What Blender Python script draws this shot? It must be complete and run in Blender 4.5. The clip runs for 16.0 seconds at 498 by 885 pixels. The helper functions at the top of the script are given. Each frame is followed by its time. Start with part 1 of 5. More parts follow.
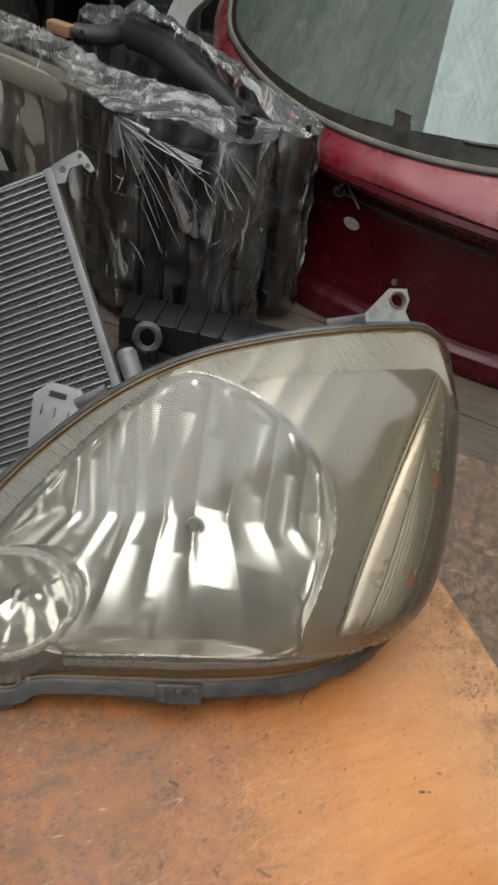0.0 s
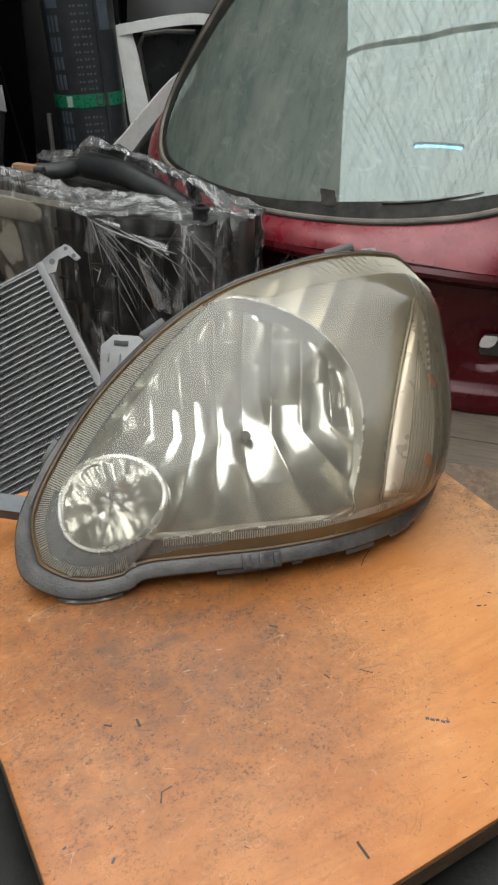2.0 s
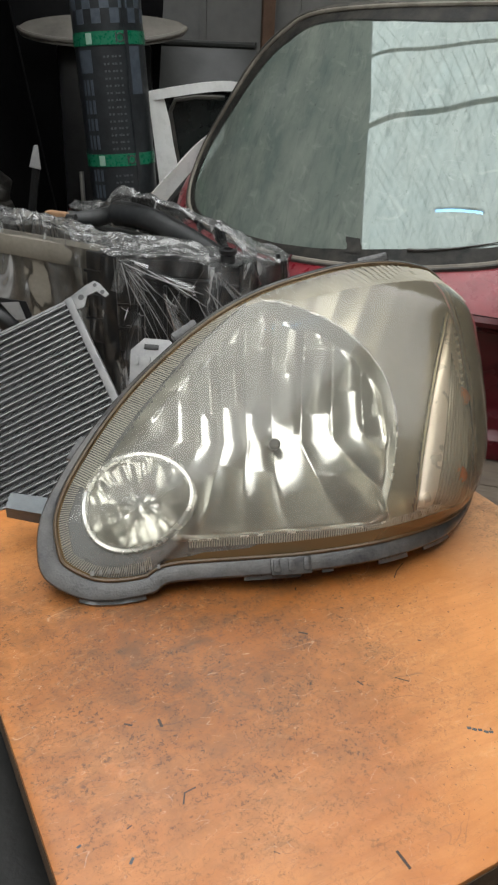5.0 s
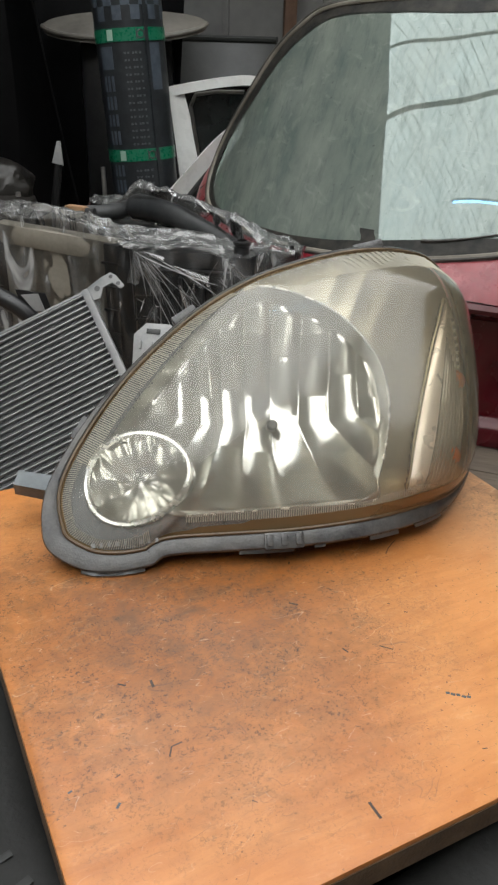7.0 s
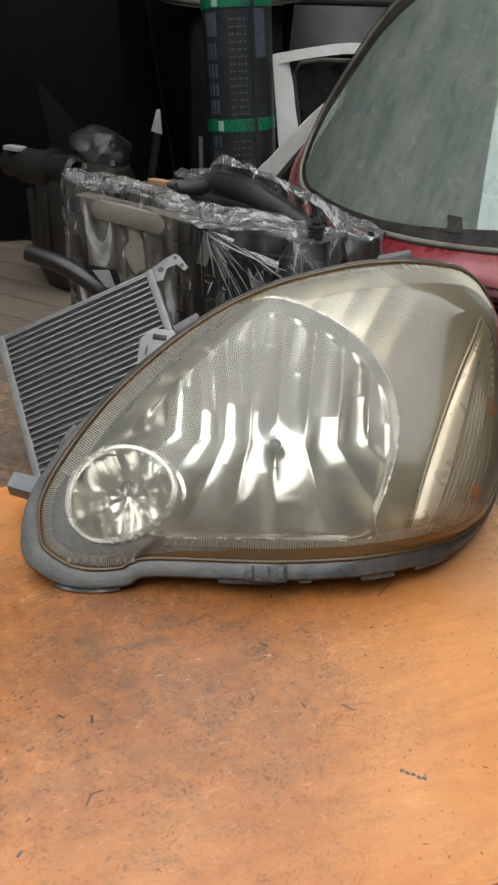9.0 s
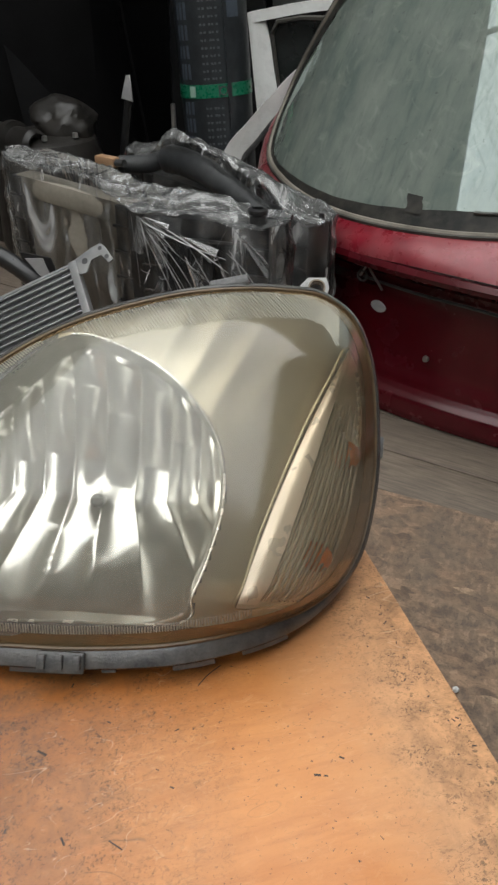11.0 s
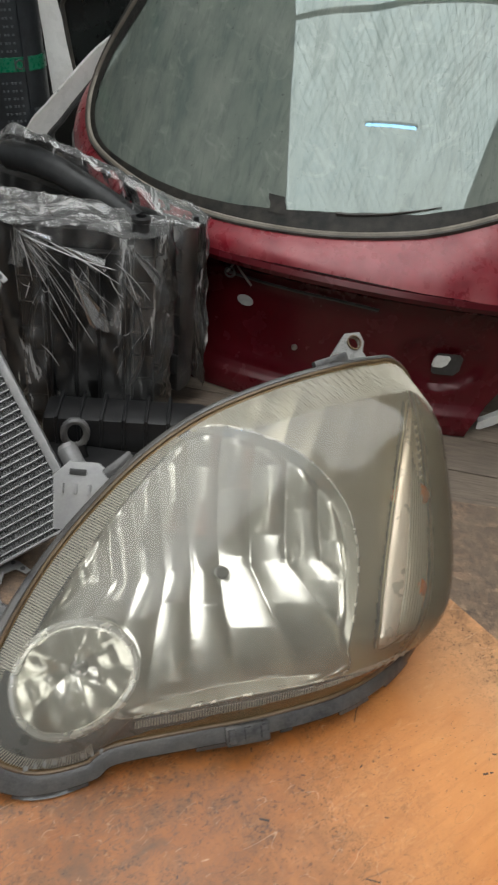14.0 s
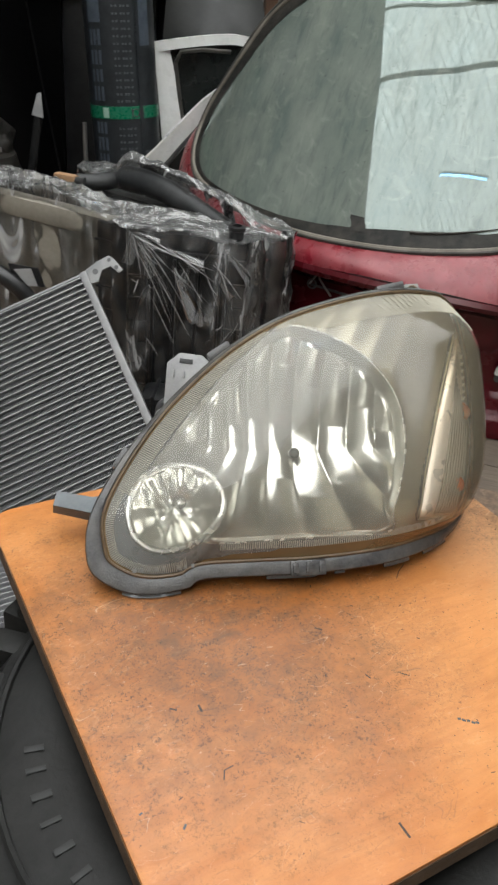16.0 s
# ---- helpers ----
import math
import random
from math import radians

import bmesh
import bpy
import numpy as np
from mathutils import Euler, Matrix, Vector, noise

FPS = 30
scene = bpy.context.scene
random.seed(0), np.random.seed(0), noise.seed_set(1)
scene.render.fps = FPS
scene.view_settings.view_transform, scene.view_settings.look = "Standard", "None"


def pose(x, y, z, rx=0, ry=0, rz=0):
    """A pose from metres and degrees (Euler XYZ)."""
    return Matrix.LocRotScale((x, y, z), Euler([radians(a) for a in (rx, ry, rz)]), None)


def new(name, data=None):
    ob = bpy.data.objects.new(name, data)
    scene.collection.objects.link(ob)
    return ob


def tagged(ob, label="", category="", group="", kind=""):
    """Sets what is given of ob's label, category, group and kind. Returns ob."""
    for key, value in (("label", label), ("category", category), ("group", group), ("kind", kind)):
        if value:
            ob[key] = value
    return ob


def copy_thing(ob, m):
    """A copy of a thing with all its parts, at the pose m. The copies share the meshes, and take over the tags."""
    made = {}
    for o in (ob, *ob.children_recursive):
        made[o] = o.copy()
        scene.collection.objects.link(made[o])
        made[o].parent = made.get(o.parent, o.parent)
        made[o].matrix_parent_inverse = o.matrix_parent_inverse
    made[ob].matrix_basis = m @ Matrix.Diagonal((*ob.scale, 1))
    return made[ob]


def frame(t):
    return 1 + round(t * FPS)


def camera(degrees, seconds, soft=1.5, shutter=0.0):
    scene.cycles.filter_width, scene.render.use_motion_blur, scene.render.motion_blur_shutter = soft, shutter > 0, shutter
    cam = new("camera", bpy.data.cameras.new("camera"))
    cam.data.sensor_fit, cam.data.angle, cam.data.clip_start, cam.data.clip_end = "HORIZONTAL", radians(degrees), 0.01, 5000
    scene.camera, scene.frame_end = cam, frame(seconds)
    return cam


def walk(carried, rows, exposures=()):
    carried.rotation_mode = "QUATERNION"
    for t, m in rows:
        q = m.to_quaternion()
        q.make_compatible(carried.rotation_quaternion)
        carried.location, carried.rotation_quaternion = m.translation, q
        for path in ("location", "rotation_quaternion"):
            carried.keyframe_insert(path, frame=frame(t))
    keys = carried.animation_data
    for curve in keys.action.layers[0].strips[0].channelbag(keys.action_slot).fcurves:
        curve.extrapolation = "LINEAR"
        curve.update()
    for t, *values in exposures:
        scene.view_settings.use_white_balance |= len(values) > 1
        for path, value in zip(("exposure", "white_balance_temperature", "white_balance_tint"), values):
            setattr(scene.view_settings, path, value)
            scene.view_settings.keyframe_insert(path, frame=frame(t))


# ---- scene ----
cam = camera(35.8, 16.0, soft=2.3, shutter=0.4)
METRES, EYE, TILT, LEAN, TURN = 1.15, 0.795, -43.73, -7.29, 0.0
ROWS = [
    (0.0, 0.0, 0.0, 0.0, -0.0, 0.0, -0.0),
    (0.5, -0.0404, -0.0367, -0.0503, -0.86, 2.83, 4.06),
    (1.0, -0.0706, -0.0626, -0.1057, -1.4, 6.13, 6.62),
    (1.5, -0.0721, -0.0803, -0.1465, -1.92, 9.58, 8.62),
    (2.0, -0.0727, -0.0811, -0.1594, -2.45, 11.07, 9.82),
    (2.5, -0.0724, -0.0743, -0.1653, -2.68, 12.01, 10.1),
    (3.0, -0.0755, -0.067, -0.1697, -2.77, 12.85, 9.79),
    (3.5, -0.0846, -0.0629, -0.1693, -2.51, 13.89, 9.2),
    (4.0, -0.0881, -0.0537, -0.1823, -2.17, 15.19, 8.7),
    (6.5, -0.0763, -0.0709, -0.2159, -0.27, 16.93, 8.3),
    (7.0, -0.0691, -0.0732, -0.2166, 0.4, 16.41, 7.73),
    (7.5, -0.0566, -0.0747, -0.213, 1.73, 15.98, 6.33),
    (8.0, -0.0407, -0.0728, -0.2081, 3.39, 15.55, 4.3),
    (10.5, 0.1041, 0.0108, -0.1237, 9.92, 12.46, 0.16),
    (11.0, 0.1269, 0.0264, -0.1095, 9.08, 11.62, 0.98),
    (11.5, 0.1292, 0.0293, -0.0897, 7.14, 10.29, 2.21),
    (12.0, 0.104, 0.0263, -0.0638, 3.88, 8.59, 3.96),
    (12.5, 0.0652, 0.0161, -0.0405, -0.03, 7.01, 6.15),
    (13.0, 0.0181, 0.0073, -0.0143, -3.75, 5.72, 8.19),
    (13.5, -0.0272, -0.0143, -0.0146, -6.77, 5.27, 9.81),
    (14.0, -0.0842, -0.0276, -0.0213, -8.53, 5.92, 10.61),
    (14.5, -0.1169, -0.0471, -0.0629, -9.14, 7.43, 10.47),
    (15.0, -0.1328, -0.0987, -0.1167, -8.62, 9.17, 9.64),
    (15.5, -0.1336, -0.1233, -0.1424, -6.78, 10.93, 8.31),
    (16.0, -0.1177, -0.1263, -0.1567, -3.5, 11.5, 6.71),
]
walk(cam, [(t, pose(0, 0, EYE, TILT, LEAN, TURN) @ pose(METRES * x, METRES * y, METRES * z, 90 + pitch, roll, yaw)) for t, x, y, z, yaw, pitch, roll in ROWS],
     exposures=((0.0, 0.09), (0.5, 0.15), (1.5, 0.26), (4.0, 0.27), (8.0, 0.32), (10.5, 0.19), (12.0, 0.19), (13.0, 0.13), (14.0, 0.18), (15.0, 0.29), (16.0, 0.46)))

# ---- world, light, exposure ----
world = bpy.data.worlds.new("world")
scene.world = world
world.use_nodes = True
wnt = world.node_tree
wnt.nodes.clear()
w_out = wnt.nodes.new("ShaderNodeOutputWorld")
w_bg = wnt.nodes.new("ShaderNodeBackground")
w_sky = wnt.nodes.new("ShaderNodeTexSky")
w_sky.sky_type = "NISHITA"
w_sky.sun_disc = False
w_sky.sun_elevation, w_sky.sun_rotation = radians(50), radians(200)
w_bg.inputs["Strength"].default_value = 0.1
wnt.links.new(w_sky.outputs["Color"], w_bg.inputs["Color"])
wnt.links.new(w_bg.outputs["Background"], w_out.inputs["Surface"])


# ---- materials ----
class Mat:
    """A node material with a few shorthands."""

    def __init__(self, name):
        self.m = bpy.data.materials.new(name)
        self.m.use_nodes = True
        self.t = self.m.node_tree
        self.b = self.t.nodes["Principled BSDF"]
        self.out = self.t.nodes["Material Output"]
        self.pos = self.node("ShaderNodeTexCoord").outputs["Object"]

    def node(self, kind, **values):
        n = self.t.nodes.new(kind)
        for key, v in values.items():
            n.inputs[key.replace("_", " ")].default_value = v
        return n

    def link(self, a, b):
        self.t.links.new(a, b)

    def stretch(self, sx, sy, sz, rz=0.0):
        n = self.t.nodes.new("ShaderNodeMapping")
        n.inputs["Scale"].default_value = (sx, sy, sz)
        n.inputs["Rotation"].default_value = (0, 0, rz)
        self.link(self.pos, n.inputs["Vector"])
        return n.outputs["Vector"]

    def noise(self, scale, detail=4.0, rough=0.6, vec=None, distort=0.0):
        n = self.node("ShaderNodeTexNoise", Scale=scale, Detail=detail, Roughness=rough, Distortion=distort)
        self.link(vec or self.pos, n.inputs["Vector"])
        return n.outputs["Fac"]

    def cells(self, scale, vec=None, feature="F1", out="Distance"):
        n = self.node("ShaderNodeTexVoronoi", Scale=scale)
        n.feature = feature
        self.link(vec or self.pos, n.inputs["Vector"])
        return n.outputs[out]

    def ramp(self, fac, *stops):
        n = self.t.nodes.new("ShaderNodeValToRGB")
        r = n.color_ramp
        while len(r.elements) < len(stops):
            r.elements.new(0.5)
        for e, (p, c) in zip(r.elements, stops):
            e.position = p
            e.color = (c, c, c, 1) if isinstance(c, (int, float)) else (*c, 1)
        self.link(fac, n.inputs["Fac"])
        return n.outputs["Color"]

    def mix(self, fac, a, b, blend="MIX"):
        n = self.t.nodes.new("ShaderNodeMix")
        n.data_type, n.blend_type = "RGBA", blend
        for value, i in ((fac, 0), (a, 6), (b, 7)):
            if isinstance(value, bpy.types.NodeSocket):
                self.link(value, n.inputs[i])
            else:
                n.inputs[i].default_value = value if i == 0 else (*value, 1)
        return n.outputs[2]

    def math(self, op, a, b=0.0):
        n = self.t.nodes.new("ShaderNodeMath")
        n.operation = op
        for i, v in enumerate((a, b)):
            if isinstance(v, bpy.types.NodeSocket):
                self.link(v, n.inputs[i])
            else:
                n.inputs[i].default_value = v
        return n.outputs[0]

    def random(self):
        return self.t.nodes.new("ShaderNodeObjectInfo").outputs["Random"]

    def color(self, sock):
        self.link(sock, self.b.inputs["Base Color"])
        return self

    def set(self, **values):
        for key, v in values.items():
            i = self.b.inputs[key.replace("_", " ")]
            if isinstance(v, bpy.types.NodeSocket):
                self.link(v, i)
            else:
                i.default_value = v
        return self

    def bump(self, height, strength=0.3, distance=0.001):
        n = self.node("ShaderNodeBump", Strength=strength, Distance=distance)
        self.link(height, n.inputs["Height"])
        self.link(n.outputs["Normal"], self.b.inputs["Normal"])
        return self

    def shader(self, kind, **values):
        return self.node(kind, **values)

    def blend(self, fac, a, b):
        n = self.t.nodes.new("ShaderNodeMixShader")
        if isinstance(fac, bpy.types.NodeSocket):
            self.link(fac, n.inputs[0])
        else:
            n.inputs[0].default_value = fac
        self.link(a, n.inputs[1])
        self.link(b, n.inputs[2])
        return n.outputs[0]

    def surface(self, sock):
        self.link(sock, self.out.inputs["Surface"])
        return self


def worn(name, dark, light, scale=20.0, rough=0.5, metal=0.0, bump=0.15, dust=0.0, dust_color=(0.35, 0.32, 0.28), spec=0.5):
    """A plain worn surface: two tones at two scales, uneven gloss, some dust."""
    m = Mat(name)
    big, fine = m.noise(scale), m.noise(scale * 9, 3.0)
    c = m.mix(m.ramp(big, (0.3, 0.0), (0.72, 1.0)), dark, light)
    c = m.mix(0.25, c, m.mix(m.ramp(fine, (0.35, 0.0), (0.65, 1.0)), dark, light))
    if dust:
        c = m.mix(m.math("MULTIPLY", m.ramp(m.noise(scale * 0.45, 5.0), (0.38, 0.0), (0.7, 1.0)), dust), c, dust_color)
    m.color(c).set(Metallic=metal, Roughness=m.ramp(m.noise(scale * 2.3), (0.2, max(rough - 0.12, 0.02)), (0.8, min(rough + 0.12, 1.0))))
    m.set(Specular_IOR_Level=spec)
    if bump:
        m.bump(fine, bump)
    return m.m


def make_plywood():
    """Orange varnished veneer, grimy and scratched where the work is done."""
    m = Mat("varnished_plywood")
    grain = m.noise(9.0, 6.0, 0.65, m.stretch(1.0, 4.0, 1.0, 1.15), 1.2)
    c = m.mix(m.ramp(grain, (0.3, 0.0), (0.75, 1.0)), (0.48, 0.158, 0.036), (0.66, 0.268, 0.080))
    pale = m.ramp(m.noise(5.5, 5.0, 0.6), (0.42, 0.0), (0.68, 1.0))
    c = m.mix(m.math("MULTIPLY", pale, 0.55), c, (0.73, 0.35, 0.140))
    streak = m.ramp(m.noise(26.0, 5.0, 0.6, m.stretch(1.0, 9.0, 1.0, 1.05), 0.3), (0.50, 0.0), (0.75, 0.55))
    c = m.mix(streak, c, (0.50, 0.185, 0.060))
    gap = m.t.nodes.new("ShaderNodeVectorMath")
    gap.operation = "DISTANCE"
    m.link(m.pos, gap.inputs[0])
    gap.inputs[1].default_value = (-0.10, 0.01, 0.02)
    sep = m.t.nodes.new("ShaderNodeSeparateXYZ")
    m.link(m.pos, sep.inputs[0])
    blot = m.noise(13.0, 6.0, 0.65)
    used = m.ramp(m.math("ADD", gap.outputs["Value"], m.math("MULTIPLY", blot, 0.16)), (0.13, 1.0), (0.30, 0.0))
    rim = m.ramp(m.math("ADD", sep.outputs["X"], m.math("MULTIPLY", blot, 0.10)), (0.205, 0.0), (0.255, 1.0))
    # darker brown by the headlamp: stain, with the lamp's shade painted in
    c = m.mix(m.math("MULTIPLY", used, m.ramp(m.noise(7.0, 6.0, 0.65), (0.30, 0.65), (0.62, 1.0))), c, (0.25, 0.082, 0.018))
    # paler and greyer towards the right edge
    pale_edge = m.ramp(m.math("ADD", sep.outputs["X"], m.math("MULTIPLY", blot, 0.08)), (0.165, 0.0), (0.225, 0.6))
    c = m.mix(pale_edge, c, (0.64, 0.375, 0.205))
    worked = m.math("MAXIMUM", used, m.math("MULTIPLY", rim, 0.8))
    # soft grey-brown film of dirt, then the grains in it
    dirt = m.math("MULTIPLY", m.ramp(m.noise(55.0, 6.0, 0.72, None, 0.6), (0.40, 0.0), (0.72, 0.9)), worked)
    c = m.mix(dirt, c, (0.13, 0.068, 0.034))
    clump = m.ramp(m.noise(48.0, 5.0, 0.7), (0.40, 0.0), (0.60, 1.0))
    grains = m.ramp(m.noise(480.0, 3.0, 0.7, None, 0.5), (0.545, 0.0), (0.60, 1.0))
    c = m.mix(m.math("MULTIPLY", m.math("MULTIPLY", grains, clump), m.ramp(worked, (0.0, 0.05), (0.6, 0.72))), c, (0.045, 0.030, 0.020))
    specks = m.ramp(m.noise(350.0, 2.0), (0.66, 0.0), (0.70, 0.8))
    c = m.mix(m.math("MULTIPLY", specks, m.ramp(m.noise(19.0), (0.45, 0.05), (0.6, 0.9))), c, (0.06, 0.038, 0.026))
    # rubbed pale patches and a fine web of wear in the worked part
    rubbed = m.ramp(m.noise(75.0, 6.0, 0.75, m.stretch(1.0, 1.9, 1.0, 0.9), 0.8), (0.55, 0.0), (0.72, 0.38))
    c = m.mix(m.math("MULTIPLY", rubbed, m.ramp(m.noise(11.0, 4.0), (0.42, 0.1), (0.62, 0.8))), c, (0.80, 0.47, 0.235))
    grime = m.ramp(m.noise(120.0, 5.0, 0.75, m.stretch(1.0, 2.2, 1.0, 2.0), 1.0), (0.55, 0.0), (0.66, 0.75))
    c = m.mix(m.math("MULTIPLY", grime, m.math("MULTIPLY", m.ramp(worked, (0.05, 0.12), (0.7, 1.0)), m.ramp(m.noise(21.0, 4.0), (0.40, 0.15), (0.6, 1.0)))), c, (0.10, 0.058, 0.034))
    # hair-thin curved scratches, dark and pale
    for scale, turn, tone, much in ((17.0, 0.4, (0.075, 0.05, 0.04), 0.8), (23.0, 1.9, (0.09, 0.06, 0.045), 0.7), (41.0, 1.2, (0.10, 0.062, 0.042), 0.7), (56.0, 2.9, (0.12, 0.07, 0.045), 0.6), (21.0, 2.6, (0.92, 0.66, 0.44), 0.35), (47.0, 0.8, (0.90, 0.62, 0.38), 0.35)):
        line = m.math("ABSOLUTE", m.math("SUBTRACT", m.noise(scale, 1.0, 0.4, m.stretch(1.0, 2.6, 1.0, turn), 0.7), 0.5))
        line = m.ramp(line, (0.0, 1.0), (0.0045 if scale < 30 else 0.009, 0.0))
        c = m.mix(m.math("MULTIPLY", m.math("MULTIPLY", line, m.ramp(m.noise(scale * 1.9, 3.0), (0.55, 0.0), (0.61, much))), m.ramp(worked, (0.0, 0.3), (0.6, 0.9))), c, tone)
    m.color(c).set(Roughness=m.ramp(m.noise(16.0, 5.0), (0.3, 0.28), (0.7, 0.48)), Specular_IOR_Level=0.45)
    m.bump(m.math("ADD", m.math("MULTIPLY", grain, 0.7), m.math("ADD", m.math("MULTIPLY", m.noise(250.0), 0.4), m.math("MULTIPLY", grains, 0.2))), 0.14)
    return m.m


def make_chipboard():
    """Pressed flakes of several sizes, trodden dark with dirt."""
    m = Mat("dirty_chipboard")
    warp = m.t.nodes.new("ShaderNodeVectorMath")
    warp.operation = "MULTIPLY_ADD"
    wn = m.node("ShaderNodeTexNoise", Scale=26.0, Detail=4.0)
    m.link(m.pos, wn.inputs["Vector"])
    m.link(wn.outputs["Color"], warp.inputs[0])
    warp.inputs[1].default_value = (0.022, 0.022, 0.022)
    m.link(m.pos, warp.inputs[2])

    def turned(sx, sy, rz):
        n = m.t.nodes.new("ShaderNodeMapping")
        n.inputs["Scale"].default_value = (sx, sy, 1)
        n.inputs["Rotation"].default_value = (0, 0, rz)
        m.link(warp.outputs[0], n.inputs["Vector"])
        return n.outputs["Vector"]

    big = m.cells(34.0, turned(1.0, 2.7, 0.5), out="Color")
    small = m.cells(80.0, turned(2.3, 1.0, 1.2), out="Color")
    a = m.ramp(big, (0.1, (0.165, 0.108, 0.072)), (0.55, (0.28, 0.182, 0.118)), (0.86, (0.36, 0.235, 0.152)), (0.965, (0.60, 0.42, 0.27)))
    b = m.ramp(small, (0.1, (0.16, 0.108, 0.074)), (0.85, (0.36, 0.242, 0.162)), (0.97, (0.42, 0.29, 0.19)))
    c = m.mix(m.ramp(m.noise(24.0, 4.0), (0.44, 0.0), (0.56, 1.0)), a, b)
    c = m.mix(m.ramp(m.noise(60.0, 6.0, 0.75), (0.42, 0.0), (0.66, 0.85)), c, (0.080, 0.059, 0.045))
    c = m.mix(m.ramp(m.noise(6.0, 6.0, 0.65), (0.42, 0.0), (0.66, 0.7)), c, (0.155, 0.118, 0.088))
    c = m.mix(m.ramp(m.noise(420.0, 3.0), (0.60, 0.0), (0.68, 0.6)), c, (0.045, 0.034, 0.026))
    m.color(c).set(Roughness=0.75).bump(m.math("ADD", big, m.noise(220.0)), 0.4, 0.0012)
    return m.m


def make_planks():
    m = Mat("worn_floor_planks")
    grain = m.noise(16.0, 6.0, 0.65, m.stretch(1.0, 14.0, 4.0), 0.5)
    c = m.mix(m.ramp(grain, (0.3, 0.0), (0.72, 1.0)), (0.10, 0.078, 0.058), (0.24, 0.19, 0.145))
    c = m.mix(m.math("MULTIPLY", m.random(), 0.35), c, (0.13, 0.10, 0.08))
    c = m.mix(m.ramp(m.noise(5.0, 5.0), (0.45, 0.0), (0.8, 0.6)), c, (0.06, 0.05, 0.04))
    m.color(c).set(Roughness=0.7).bump(grain, 0.35, 0.0015)
    return m.m


def make_lens():
    """Hazed clear plastic, yellowed most where the wing faces the weather."""
    m = Mat("hazed_lens_plastic")
    sep = m.t.nodes.new("ShaderNodeSeparateXYZ")
    m.link(m.pos, sep.inputs[0])
    patch = m.math("ADD", m.math("MULTIPLY", m.noise(14.0, 4.0), 0.06), sep.outputs["X"])
    aged = m.ramp(patch, (0.10, 0.0), (0.235, 1.0))
    clear = m.shader("ShaderNodeBsdfTransparent")
    m.link(m.mix(aged, (0.98, 0.97, 0.94), (0.96, 0.87, 0.68)), clear.inputs["Color"])
    haze = m.node("ShaderNodeBsdfDiffuse")
    m.link(m.mix(aged, (0.78, 0.75, 0.65), (0.64, 0.50, 0.29)), haze.inputs["Color"])
    milky = m.node("ShaderNodeBsdfTranslucent")
    m.link(m.mix(aged, (0.86, 0.83, 0.74), (0.72, 0.55, 0.30)), milky.inputs["Color"])
    hz = m.blend(0.12, haze.outputs[0], milky.outputs[0])
    fog = m.math("MULTIPLY", m.ramp(m.noise(24.0, 5.0, 0.6), (0.25, 0.75), (0.8, 1.0)), 0.21)
    fog = m.math("MULTIPLY", fog, m.ramp(m.math("ADD", patch, 0.2), (0.10, 0.60), (0.22, 1.0)))
    body = m.blend(fog, clear.outputs[0], hz)
    gloss = m.node("ShaderNodeBsdfGlossy")
    gloss.inputs["Color"].default_value = (1, 1, 1, 1)
    m.link(m.ramp(m.noise(40.0, 4.0), (0.3, 0.08), (0.8, 0.20)), gloss.inputs["Roughness"])
    fr = m.node("ShaderNodeFresnel", IOR=1.5)
    m.surface(m.blend(fr.outputs[0], body, gloss.outputs[0]))
    return m.m


def make_clear(name, tint, haze_color, fog, rough=0.05, ior=1.45):
    m = Mat(name)
    clear = m.shader("ShaderNodeBsdfTransparent")
    clear.inputs["Color"].default_value = (*tint, 1)
    haze = m.node("ShaderNodeBsdfDiffuse")
    haze.inputs["Color"].default_value = (*haze_color, 1)
    body = m.blend(fog, clear.outputs[0], haze.outputs[0])
    gloss = m.node("ShaderNodeBsdfGlossy", Roughness=rough)
    fr = m.node("ShaderNodeFresnel", IOR=ior)
    m.surface(m.blend(fr.outputs[0], body, gloss.outputs[0]))
    return m.m


def make_reflector(name, tone, sharp, soft, haze):
    """Aged vacuum-metallised plastic: a clear mirror under a dull bloom."""
    m = Mat(name)
    stain = m.ramp(m.noise(34.0, 5.0, 0.6), (0.3, 0.86), (0.75, 1.0))
    c = m.mix(1.0, stain, tone, "MULTIPLY")
    a = m.node("ShaderNodeBsdfGlossy", Roughness=sharp)
    b = m.node("ShaderNodeBsdfGlossy", Roughness=soft)
    m.link(c, a.inputs["Color"])
    m.link(c, b.inputs["Color"])
    m.surface(m.blend(m.ramp(m.noise(12.0, 4.0), (0.3, haze - 0.12), (0.7, haze + 0.12)), a.outputs[0], b.outputs[0]))
    return m.m


